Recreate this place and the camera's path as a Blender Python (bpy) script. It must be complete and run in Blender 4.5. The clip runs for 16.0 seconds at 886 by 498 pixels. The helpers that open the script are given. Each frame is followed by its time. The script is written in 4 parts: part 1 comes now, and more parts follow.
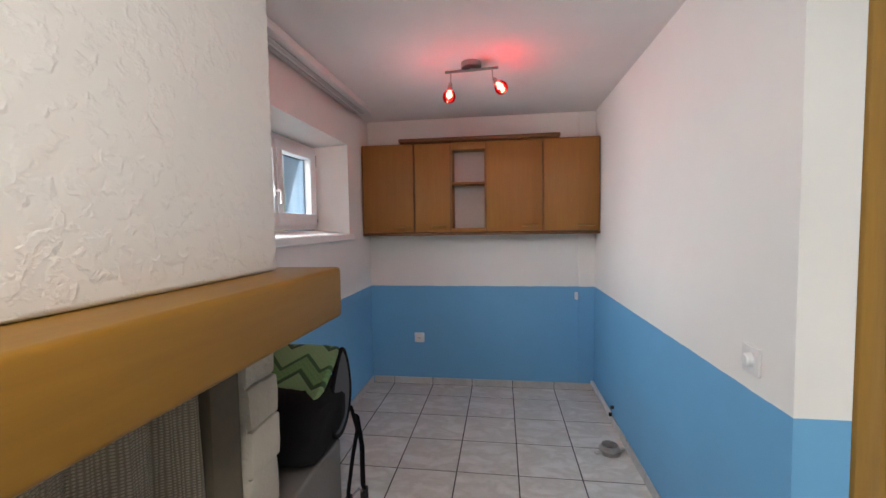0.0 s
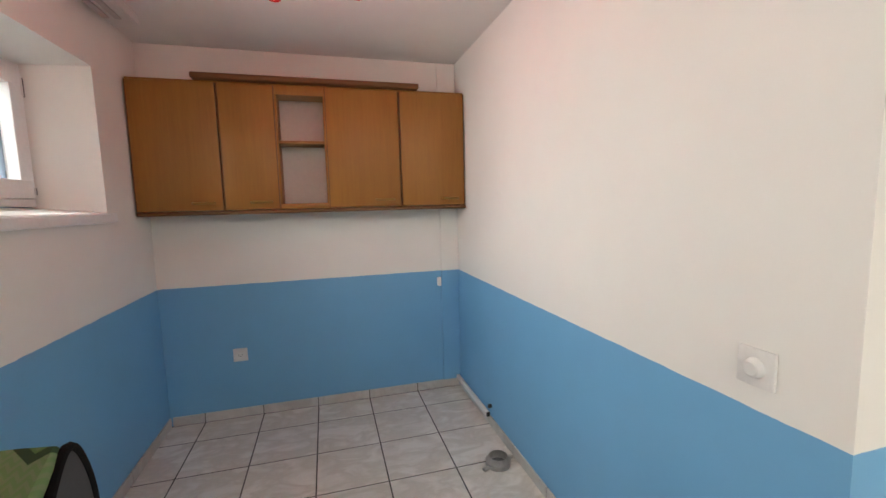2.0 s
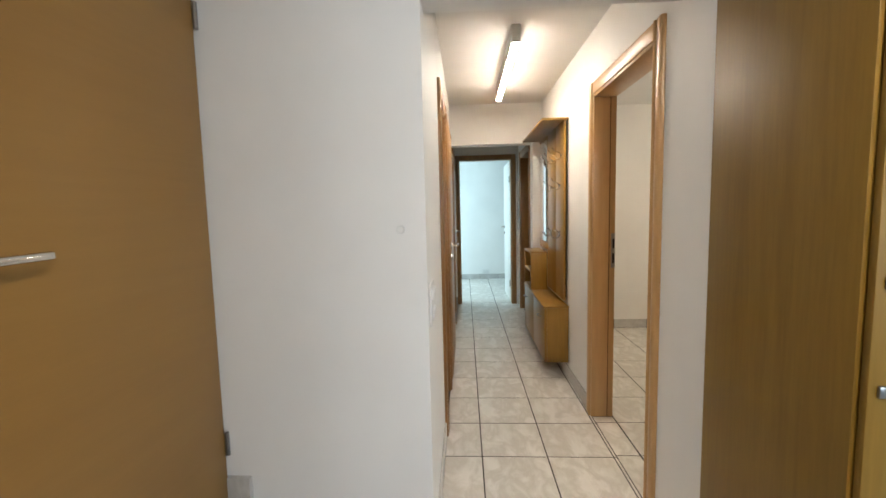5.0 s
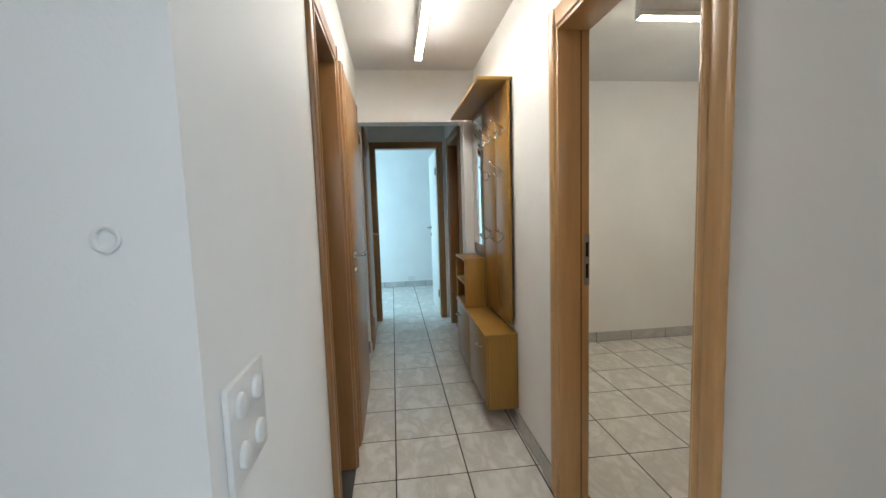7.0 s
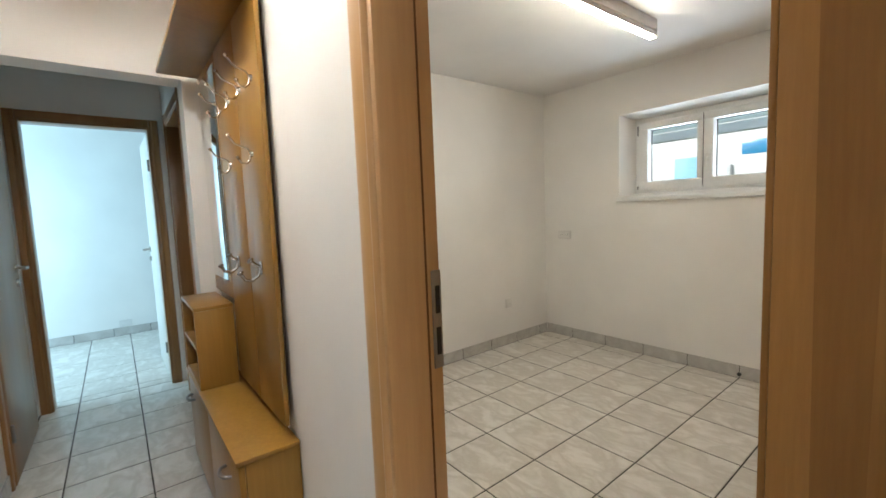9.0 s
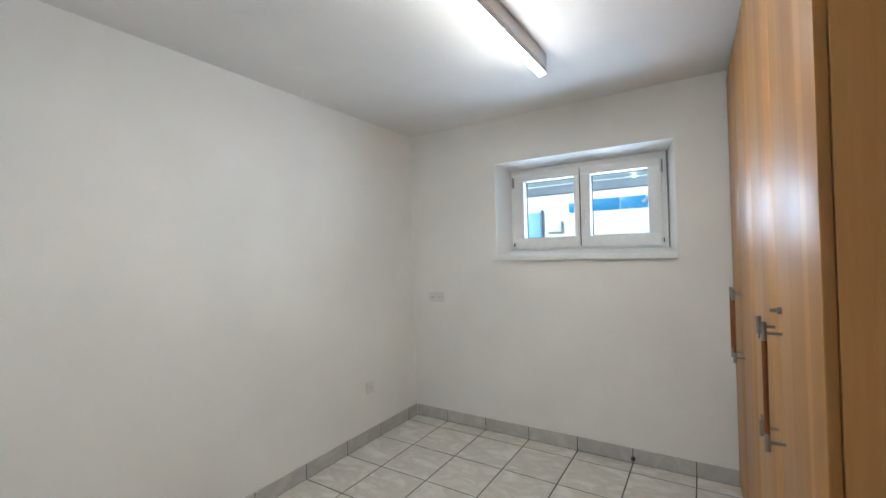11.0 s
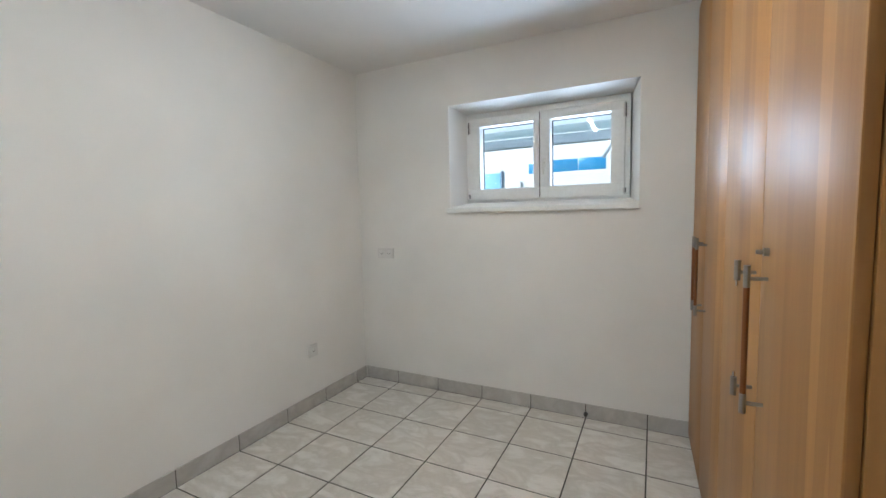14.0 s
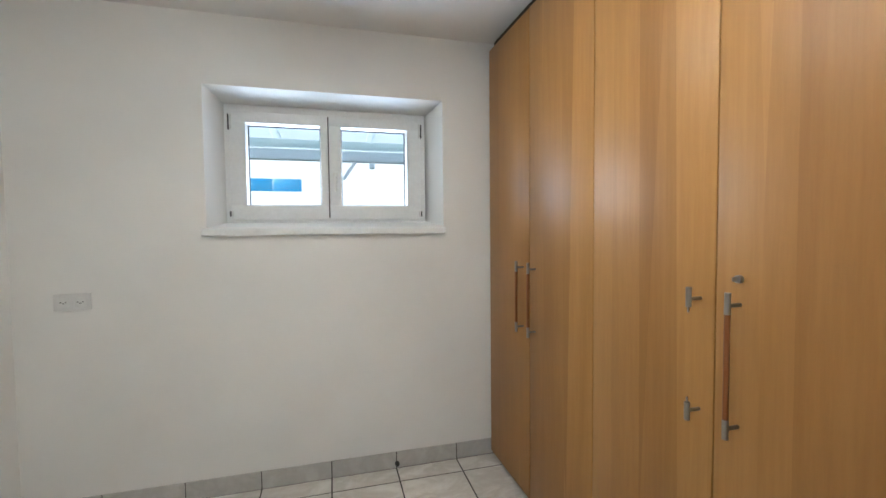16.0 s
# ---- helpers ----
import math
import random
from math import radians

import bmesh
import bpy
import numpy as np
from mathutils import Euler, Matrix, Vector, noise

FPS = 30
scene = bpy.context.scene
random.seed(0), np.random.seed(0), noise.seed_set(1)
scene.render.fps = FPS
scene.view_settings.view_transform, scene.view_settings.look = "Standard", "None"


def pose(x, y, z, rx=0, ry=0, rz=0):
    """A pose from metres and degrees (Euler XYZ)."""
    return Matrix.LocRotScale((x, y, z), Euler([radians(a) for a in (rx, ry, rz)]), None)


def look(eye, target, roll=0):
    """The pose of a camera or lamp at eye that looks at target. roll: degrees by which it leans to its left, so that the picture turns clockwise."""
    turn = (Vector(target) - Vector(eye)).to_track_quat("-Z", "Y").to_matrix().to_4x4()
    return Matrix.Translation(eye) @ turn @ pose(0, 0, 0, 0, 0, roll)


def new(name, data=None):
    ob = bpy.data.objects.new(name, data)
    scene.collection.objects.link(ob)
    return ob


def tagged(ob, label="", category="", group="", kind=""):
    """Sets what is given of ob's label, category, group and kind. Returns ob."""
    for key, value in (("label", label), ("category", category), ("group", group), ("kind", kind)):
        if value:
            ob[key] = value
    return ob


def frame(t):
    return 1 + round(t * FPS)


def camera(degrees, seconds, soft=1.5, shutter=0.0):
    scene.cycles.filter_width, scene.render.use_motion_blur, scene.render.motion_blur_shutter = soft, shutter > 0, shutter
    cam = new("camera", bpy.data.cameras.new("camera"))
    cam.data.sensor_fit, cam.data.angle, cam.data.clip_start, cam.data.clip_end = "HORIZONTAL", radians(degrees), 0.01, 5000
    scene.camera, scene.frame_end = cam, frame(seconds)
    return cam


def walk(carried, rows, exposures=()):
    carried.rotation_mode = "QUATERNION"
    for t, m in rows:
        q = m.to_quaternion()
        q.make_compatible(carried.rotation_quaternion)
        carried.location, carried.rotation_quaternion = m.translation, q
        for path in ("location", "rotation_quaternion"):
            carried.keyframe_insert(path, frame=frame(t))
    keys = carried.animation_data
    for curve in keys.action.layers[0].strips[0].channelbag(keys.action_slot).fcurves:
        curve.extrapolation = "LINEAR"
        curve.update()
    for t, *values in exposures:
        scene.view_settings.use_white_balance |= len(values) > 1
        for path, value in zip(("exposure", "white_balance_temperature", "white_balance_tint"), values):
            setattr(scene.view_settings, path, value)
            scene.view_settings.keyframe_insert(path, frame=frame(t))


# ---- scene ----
cam = camera(93.8, 16.0, shutter=0.1)
METRES, EYE, TILT, LEAN, TURN = 5.58, 1.25, 0.0, 0.0, 8.7
EXPOSURES = [(0.0, 0.38, 6600, 14), (0.5, 0.42, 6700, 14), (1.0, 0.40, 6850, 14), (2.0, 0.58, 7400, 14), (2.5, 0.64, 7700, 14), (3.5, 0.42, 8200, 14), (4.2, 0.05, 7600, 13), (5.0, 0.1, 7000, 13), (7.3, -0.17, 6050, 8), (8.0, -0.12, 6250, 9), (9.0, 0.08, 6200, 10), (9.5, 0.22, 5900, 10), (10.2, 0.38, 5500, 10), (12.3, -0.4, 5300, 10), (13.5, 0.0, 5350, 10), (16.0, 0.2, 5450, 10)]
PATH = [
    (0, (0.498, 0.293, 1.409), (0.217, 2.27, 1.297), -0.9),
    (0.5, (0.479, 0.576, 1.411), (0.379, 2.571, 1.313), -1.1),
    (0.7, (0.476, 0.642, 1.424), (0.453, 2.64, 1.337), -0.7),
    (1, (0.446, 0.761, 1.432), (0.547, 2.756, 1.324), -1.3),
    (1.5, (0.378, 0.952, 1.402), (0.697, 2.921, 1.249), -1.3),
    (2, (0.346, 0.997, 1.365), (0.882, 2.911, 1.147), -1.4),
    (2.5, (0.349, 0.868, 1.323), (1.113, 2.695, 1.047), -1.6),
    (3, (0.401, 0.723, 1.3), (1.434, 2.408, 0.995), -1.5),
    (3.5, (0.489, 0.653, 1.297), (1.858, 2.08, 0.999), -1.1),
    (4, (0.616, 0.623, 1.307), (2.31, 1.652, 1.045), -0.9),
    (4.5, (0.714, 0.608, 1.323), (2.634, 1.127, 1.109), -1.1),
    (5, (0.822, 0.546, 1.332), (2.81, 0.654, 1.146), -1.4),
    (5.2, (0.903, 0.507, 1.327), (2.895, 0.522, 1.143), -1.5),
    (7.3, (1.939, 0.41, 1.288), (3.912, 0.146, 1.092), -1.8),
    (7.5, (2.06, 0.375, 1.295), (4.029, 0.08, 1.096), -1.8),
    (8, (2.312, 0.35, 1.266), (4.248, -0.123, 1.099), -2.0),
    (8.5, (2.546, 0.262, 1.268), (4.351, -0.584, 1.098), -2.3),
    (9, (2.701, 0.17, 1.291), (4.265, -1.063, 1.11), -2.3),
    (9.5, (2.861, 0.007, 1.267), (4.164, -1.502, 1.108), -2.2),
    (10, (2.993, -0.159, 1.291), (4.127, -1.802, 1.17), -2.0),
    (10.2, (3.063, -0.219, 1.305), (4.148, -1.895, 1.198), -2.0),
    (12.3, (3.329, -0.503, 1.462), (4.401, -2.178, 1.668), -0.7),
    (12.5, (3.328, -0.503, 1.449), (4.411, -2.177, 1.61), -1.2),
    (13, (3.323, -0.523, 1.365), (4.433, -2.186, 1.363), -1.4),
    (13.5, (3.297, -0.55, 1.289), (4.368, -2.233, 1.153), -1.6),
    (14, (3.317, -0.652, 1.305), (4.219, -2.429, 1.137), -1.4),
    (14.5, (3.463, -0.828, 1.288), (4.075, -2.727, 1.148), -1.3),
    (15, (3.632, -0.944, 1.316), (3.895, -2.924, 1.206), -1.4),
    (15.5, (3.815, -1.022, 1.302), (3.689, -3.015, 1.2), -1.9),
    (16, (3.996, -1.033, 1.323), (3.483, -2.964, 1.236), -0.6),
]
walk(cam, [(t, look(eye, target, roll)) for t, eye, target, roll in PATH], EXPOSURES)

# ---- light and sky ----
world = bpy.data.worlds.new("sky")
scene.world = world
world.use_nodes = True
_wn = world.node_tree
_sky = _wn.nodes.new("ShaderNodeTexSky")
_sky.sky_type = 'NISHITA'
_sky.sun_disc = False
_sky.sun_elevation = radians(28)
_sky.sun_rotation = radians(38)
_wn.nodes["Background"].inputs[1].default_value = 0.12
_wn.links.new(_sky.outputs[0], _wn.nodes["Background"].inputs[0])
sun = new("sun", bpy.data.lights.new("sun", 'SUN'))
sun.data.energy, sun.data.angle, sun.data.color = 5.0, radians(0.5), (1.0, 0.96, 0.9)
sun.matrix_world = look((7, 9, 6), (0, 0, 0))


def lamp_area(name, place, target, sx, sy, power, color, spread=180):
    ob = new(name, bpy.data.lights.new(name, 'AREA'))
    ob.data.shape, ob.data.size, ob.data.size_y, ob.data.energy, ob.data.color = 'RECTANGLE', sx, sy, power, color
    ob.data.spread = radians(spread)
    ob.matrix_world = look(place, target)
    return ob


lamp_area("window_light_blue_room", (-1.06, 2.7, 1.72), (1.26, 2.45, 1.05), 1.0, 0.5, 14.5, (0.88, 0.95, 1.0), 110)
lamp_area("window_light_white_room", (4.0, -3.70, 1.64), (4.0, -1.5, 2.35), 1.0, 0.46, 9.5, (0.84, 0.93, 1.0), 115)
lamp_area("window_light_living", (-0.82, -1.55, 1.45), (2.3, 0.7, 1.15), 1.35, 1.1, 32, (0.56, 0.77, 1.0), 150)
lamp_area("window_light_far_room", (7.8, 2.06, 1.4), (7.7, 0.0, 1.0), 1.4, 1.2, 60, (0.52, 0.83, 1.0))
# ---- materials ----


def nodes_of(name):
    m = bpy.data.materials.new(name)
    m.use_nodes = True
    nt = m.node_tree
    return m, nt, nt.nodes["Principled BSDF"]


def put_nodes(nt, kind, **values):
    n = nt.nodes.new(kind)
    for k, v in values.items():
        n.inputs[k].default_value = v
    return n


def coords(nt, scale=(1, 1, 1), shuffle=False):
    tc = nt.nodes.new("ShaderNodeTexCoord")
    mp = nt.nodes.new("ShaderNodeMapping")
    mp.inputs["Scale"].default_value = scale
    nt.links.new(tc.outputs["Object"], mp.inputs["Vector"])
    if shuffle:
        oi = nt.nodes.new("ShaderNodeObjectInfo")
        mul = nt.nodes.new("ShaderNodeVectorMath")
        mul.operation = 'SCALE'
        mul.inputs[0].default_value = (37.0, 61.0, 23.0)
        nt.links.new(oi.outputs["Random"], mul.inputs["Scale"])
        nt.links.new(mul.outputs[0], mp.inputs["Location"])
    return mp.outputs[0]


def ramp(nt, fac, stops):
    r = nt.nodes.new("ShaderNodeValToRGB")
    el = r.color_ramp.elements
    while len(el) < len(stops):
        el.new(0.5)
    for e, (p, c) in zip(el, stops):
        e.position, e.color = p, (*c, 1)
    nt.links.new(fac, r.inputs[0])
    return r.outputs[0]


def noise_of(nt, vec, scale, detail=4, rough=0.55, distort=0.0):
    n = put_nodes(nt, "ShaderNodeTexNoise", Scale=scale, Detail=detail, Roughness=rough, Distortion=distort)
    nt.links.new(vec, n.inputs["Vector"])
    return n.outputs["Fac"]


def mix_color(nt, fac, a, b, blend='MIX'):
    m = nt.nodes.new("ShaderNodeMix")
    m.data_type, m.blend_type = 'RGBA', blend
    for sock, v in ((m.inputs["Factor"], fac), (m.inputs[6], a), (m.inputs[7], b)):
        if hasattr(v, "is_linked"):
            nt.links.new(v, sock)
        elif isinstance(v, tuple):
            sock.default_value = (*v, 1)
        else:
            sock.default_value = v
    return m.outputs[2]


def bump_to(nt, bsdf, height, strength, distance):
    b = put_nodes(nt, "ShaderNodeBump", Strength=strength, Distance=distance)
    nt.links.new(height, b.inputs["Height"])
    nt.links.new(b.outputs[0], bsdf.inputs["Normal"])


def paint(name, color, rough=0.6, grain=180, strength=0.25, vary=0.05, lump=9.0, depth=0.0012):
    """Wall paint with roller stipple and a faint uneven tone."""
    m, nt, b = nodes_of(name)
    v = coords(nt)
    tone = noise_of(nt, v, 1.7, 3)
    dark = tuple(c * (1 - vary) for c in color)
    light = tuple(min(1, c * (1 + vary * 0.5)) for c in color)
    nt.links.new(ramp(nt, tone, [(0.3, dark), (0.7, light)]), b.inputs["Base Color"])
    b.inputs["Roughness"].default_value = rough
    fine = noise_of(nt, v, grain, 3)
    coarse = noise_of(nt, v, lump, 3)
    mixv = nt.nodes.new("ShaderNodeMath")
    mixv.operation = 'ADD'
    nt.links.new(fine, mixv.inputs[0])
    nt.links.new(coarse, mixv.inputs[1])
    bump_to(nt, b, mixv.outputs[0], strength, depth)
    return m


def two_tone(name, low, high, level, rough=0.55):
    """Painted wall: coloured dado up to a taped line, white above."""
    m, nt, b = nodes_of(name)
    v = coords(nt)
    sep = nt.nodes.new("ShaderNodeSeparateXYZ")
    nt.links.new(v, sep.inputs[0])
    wob = noise_of(nt, v, 14, 2)
    sc = nt.nodes.new("ShaderNodeMath")
    sc.operation = 'MULTIPLY_ADD'
    sc.inputs[1].default_value, sc.inputs[2].default_value = 0.006, -0.003
    nt.links.new(wob, sc.inputs[0])
    add = nt.nodes.new("ShaderNodeMath")
    nt.links.new(sep.outputs["Z"], add.inputs[0])
    nt.links.new(sc.outputs[0], add.inputs[1])
    gt = nt.nodes.new("ShaderNodeMath")
    gt.operation = 'GREATER_THAN'
    gt.inputs[1].default_value = level
    nt.links.new(add.outputs[0], gt.inputs[0])
    tone = noise_of(nt, v, 2.2, 3)
    lowc = ramp(nt, tone, [(0.3, tuple(c * 0.93 for c in low)), (0.7, low)])
    highc = ramp(nt, tone, [(0.3, tuple(c * 0.95 for c in high)), (0.7, high)])
    nt.links.new(mix_color(nt, gt.outputs[0], lowc, highc), b.inputs["Base Color"])
    b.inputs["Roughness"].default_value = rough
    bump_to(nt, b, noise_of(nt, v, 160, 4), 0.25, 0.0012)
    return m


def wood(name, light, dark, axis=2, rough=0.35, band=7.0, fine=70.0, gloss=0.4, strips=0.0, shuffle=False, streaks=0.5):
    """Veneer with grain along one axis; strips > 0 adds broad boards of uneven tone."""
    m, nt, b = nodes_of(name)
    sc = [1.0, 1.0, 1.0]
    sc[axis] = 0.06
    v = coords(nt, tuple(sc), shuffle)
    a = noise_of(nt, v, band, 4, 0.6, 0.6)
    f = noise_of(nt, v, fine, 4, 0.7)
    base = ramp(nt, a, [(0.25, dark), (0.75, light)])
    streak = ramp(nt, f, [(0.35, tuple(0.72 + 0.2 * c for c in light)), (0.65, (1, 1, 1))])
    col = mix_color(nt, streaks, base, streak, 'MULTIPLY')
    if strips:
        sc2 = [1.0, 1.0, 1.0]
        sc2[axis] = 0.02
        v2 = coords(nt, tuple(sc2), shuffle)
        vor = put_nodes(nt, "ShaderNodeTexVoronoi", Scale=strips, Randomness=1.0)
        nt.links.new(v2, vor.inputs["Vector"])
        bw = nt.nodes.new("ShaderNodeRGBToBW")
        nt.links.new(vor.outputs["Color"], bw.inputs[0])
        col = mix_color(nt, 0.75, col, ramp(nt, bw.outputs[0], [(0.20, (0.66, 0.60, 0.52)), (0.80, (1.0, 1.0, 1.0))]), 'MULTIPLY')
    nt.links.new(col, b.inputs["Base Color"])
    b.inputs["Roughness"].default_value = rough
    b.inputs["Specular IOR Level"].default_value = gloss
    bump_to(nt, b, f, 0.06, 0.0006)
    return m


def plain(name, color, rough=0.4, metal=0.0, vary=0.06, grain=60):
    m, nt, b = nodes_of(name)
    v = coords(nt)
    t = noise_of(nt, v, grain, 3)
    nt.links.new(ramp(nt, t, [(0.3, tuple(c * (1 - vary) for c in color)), (0.7, color)]), b.inputs["Base Color"])
    b.inputs["Roughness"].default_value, b.inputs["Metallic"].default_value = rough, metal
    return m


def tile_material(name, color, vein, rough=0.28):
    m, nt, b = nodes_of(name)
    v = coords(nt, (1.0, 1.7, 1.0), True)
    warp = noise_of(nt, v, 5.0, 5, 0.58, 0.5)
    fine = noise_of(nt, v, 26, 4, 0.6)
    base = ramp(nt, warp, [(0.30, color), (0.48, vein), (0.62, color), (0.76, tuple(c * 0.95 for c in color))])
    spot = ramp(nt, fine, [(0.3, (0.93, 0.925, 0.92)), (0.7, (1, 1, 1))])
    col = mix_color(nt, 0.6, base, spot, 'MULTIPLY')
    oi = nt.nodes.new("ShaderNodeObjectInfo")
    tone = ramp(nt, oi.outputs["Random"], [(0.0, (0.94, 0.94, 0.94)), (1.0, (1, 1, 1))])
    nt.links.new(mix_color(nt, 1.0, col, tone, 'MULTIPLY'), b.inputs["Base Color"])
    rr = ramp(nt, fine, [(0.3, (rough, rough, rough)), (0.7, (rough + 0.12,) * 3)])
    nt.links.new(rr, b.inputs["Roughness"])
    bump_to(nt, b, noise_of(nt, v, 12, 3), 0.08, 0.001)
    return m


def emitter(name, color, strength):
    m, nt, b = nodes_of(name)
    b.inputs["Base Color"].default_value = (*color, 1)
    b.inputs["Emission Color"].default_value = (*color, 1)
    b.inputs["Emission Strength"].default_value = strength
    return m


def glass(name, tint=(1, 1, 1), gloss=0.08):
    m = bpy.data.materials.new(name)
    m.use_nodes = True
    nt = m.node_tree
    nt.nodes.remove(nt.nodes["Principled BSDF"])
    tr = nt.nodes.new("ShaderNodeBsdfTransparent")
    tr.inputs[0].default_value = (*tint, 1)
    gl = nt.nodes.new("ShaderNodeBsdfGlossy")
    gl.inputs["Roughness"].default_value = 0.02
    mx = nt.nodes.new("ShaderNodeMixShader")
    mx.inputs[0].default_value = gloss
    nt.links.new(tr.outputs[0], mx.inputs[1])
    nt.links.new(gl.outputs[0], mx.inputs[2])
    nt.links.new(mx.outputs[0], nt.nodes["Material Output"].inputs[0])
    return m


WHITE = paint("white_wall_paint", (0.80, 0.795, 0.775))
CEIL = paint("white_ceiling_paint", (0.78, 0.77, 0.75), 0.75, 120, 0.2)
DADO = two_tone("blue_dado_wall_paint", (0.145, 0.405, 0.665), (0.80, 0.79, 0.755), 0.883)


def trowelled(name, color):
    """Plaster with torn trowel marks: raised flats, soft hollows and fine grit."""
    m, nt, b = nodes_of(name)
    v = coords(nt)
    b.inputs["Base Color"].default_value = (*color, 1)
    b.inputs["Roughness"].default_value = 0.8
    flats = ramp(nt, noise_of(nt, v, 30, 4, 0.55, 0.25), [(0.50, (0, 0, 0)), (0.62, (1, 1, 1))])
    ticks = ramp(nt, noise_of(nt, v, 60, 3, 0.5, 0.4), [(0.58, (0, 0, 0)), (0.66, (0.5, 0.5, 0.5))])
    h = mix_color(nt, 0.35, flats, ticks, 'ADD')
    bump_to(nt, b, h, 0.46, 0.0032)
    return m


ROUGHCAST = trowelled("trowelled_white_plaster", (0.80, 0.79, 0.76))
TILE = tile_material("pale_marbled_tile", (0.74, 0.72, 0.68), (0.58, 0.55, 0.50))
SKIRT = tile_material("grey_marbled_skirting_tile", (0.57, 0.56, 0.54), (0.47, 0.46, 0.44))
GROUT = plain("dark_grey_grout", (0.055, 0.05, 0.045), 0.9)
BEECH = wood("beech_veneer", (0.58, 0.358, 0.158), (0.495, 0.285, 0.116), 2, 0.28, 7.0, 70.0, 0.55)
BEECH_D = wood("beech_door_veneer", (0.35, 0.188, 0.066), (0.29, 0.150, 0.050), 2, 0.34)
BEECH_H = wood("pale_beech_door_leaf", (0.31, 0.168, 0.045), (0.285, 0.150, 0.039), 0, 0.42, 3.0, 26.0, 0.4, 0.0, False, 0.22)
CASING = wood("beech_door_casing", (0.30, 0.150, 0.050), (0.24, 0.115, 0.036), 2, 0.30, 7.0, 70.0, 0.5)
CAB = wood("honey_beech_cabinet_front", (0.33, 0.150, 0.030), (0.285, 0.125, 0.024), 2, 0.42)
CABEDGE = wood("brown_cabinet_edge", (0.17, 0.075, 0.022), (0.13, 0.055, 0.017), 0, 0.45)
WARD = wood("alder_wardrobe_front", (0.46, 0.245, 0.070), (0.37, 0.185, 0.048), 2, 0.42, 6.0, 60.0, 0.42, 8.0)
WARDBAR = wood("reddish_wood_bar", (0.24, 0.085, 0.025), (0.17, 0.06, 0.018), 2, 0.35)
OAK = wood("dark_oak_cabinet_side", (0.26, 0.152, 0.028), (0.21, 0.118, 0.020), 2, 0.45, 9.0, 90.0, 0.22)
MANTEL = wood("ochre_wooden_mantel", (0.27, 0.137, 0.015), (0.235, 0.115, 0.012), 1, 0.45, 4.0, 30.0, 0.35)
RACK = wood("golden_beech_rack", (0.34, 0.188, 0.040), (0.28, 0.148, 0.030), 2, 0.32)
STEEL = plain("brushed_steel", (0.62, 0.60, 0.57), 0.25, 1.0)
DARKSTEEL = plain("grey_steel", (0.33, 0.32, 0.31), 0.35, 1.0)
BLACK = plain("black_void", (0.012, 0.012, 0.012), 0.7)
PVC = plain("white_plastic", (0.74, 0.74, 0.72), 0.3)
PVC_W = plain("white_window_frame", (0.82, 0.83, 0.83), 0.28)
GASKET = plain("dark_rubber_gasket", (0.03, 0.03, 0.032), 0.6)
STONEGREY = paint("grey_stone_slab", (0.15, 0.14, 0.13), 0.75, 90, 0.6, 0.2, 12.0, 0.004)
PANE = glass("window_glass", (0.96, 0.985, 0.98), 0.06)
MIRROR = plain("mirror_silver", (0.88, 0.9, 0.9), 0.02, 1.0, 0.0)
TUBE = emitter("fluorescent_tube_glow", (1.0, 0.93, 0.81), 104)
DOME = emitter("opal_dome_glow", (1.0, 0.955, 0.87), 94)
TUBE_B = emitter("room_fluorescent_tube_glow", (1.0, 0.90, 0.70), 84)

# ---- helpers for building ----


def bm_box(bm, x0, x1, y0, y1, z0, z1):
    vs = [bm.verts.new((x, y, z)) for x in (x0, x1) for y in (y0, y1) for z in (z0, z1)]
    for f in ((0, 1, 3, 2), (4, 6, 7, 5), (0, 4, 5, 1), (2, 3, 7, 6), (0, 2, 6, 4), (1, 5, 7, 3)):
        bm.faces.new([vs[i] for i in f])
    return bm


def box(x0, x1, y0, y1, z0, z1, bevel=0.0, seg=2):
    bm = bm_box(bmesh.new(), x0, x1, y0, y1, z0, z1)
    if bevel:
        bmesh.ops.bevel(bm, geom=bm.edges[:], offset=bevel, segments=seg, affect='EDGES', profile=0.5)
    return bm


def bm_tube(path, radius, sides=12, bm=None, caps=True, flat=1.0):
    """A round bar along a list of points; radius may be one number or one for each point."""
    bm = bm or bmesh.new()
    pts = [Vector(p) for p in path]
    radii = radius if isinstance(radius, (list, tuple)) else [radius] * len(pts)
    rings = []
    up = None
    for i, p in enumerate(pts):
        d = (pts[min(i + 1, len(pts) - 1)] - pts[max(i - 1, 0)]).normalized()
        if up is None:
            up = d.orthogonal().normalized()
        up = (up - d * up.dot(d)).normalized()
        side = d.cross(up)
        rings.append([bm.verts.new(p + (up * math.cos(a) * flat + side * math.sin(a)) * radii[i]) for a in (2 * math.pi * k / sides for k in range(sides))])
    for a, b in zip(rings, rings[1:]):
        for k in range(sides):
            bm.faces.new((a[k], a[(k + 1) % sides], b[(k + 1) % sides], b[k]))
    if caps:
        bm.faces.new(rings[0][::-1])
        bm.faces.new(rings[-1])
    return bm


def arc(center, r, a0, a1, u, v, n=10):
    c, u, v = Vector(center), Vector(u), Vector(v)
    return [c + u * (r * math.cos(radians(a0 + (a1 - a0) * i / n))) + v * (r * math.sin(radians(a0 + (a1 - a0) * i / n))) for i in range(n + 1)]


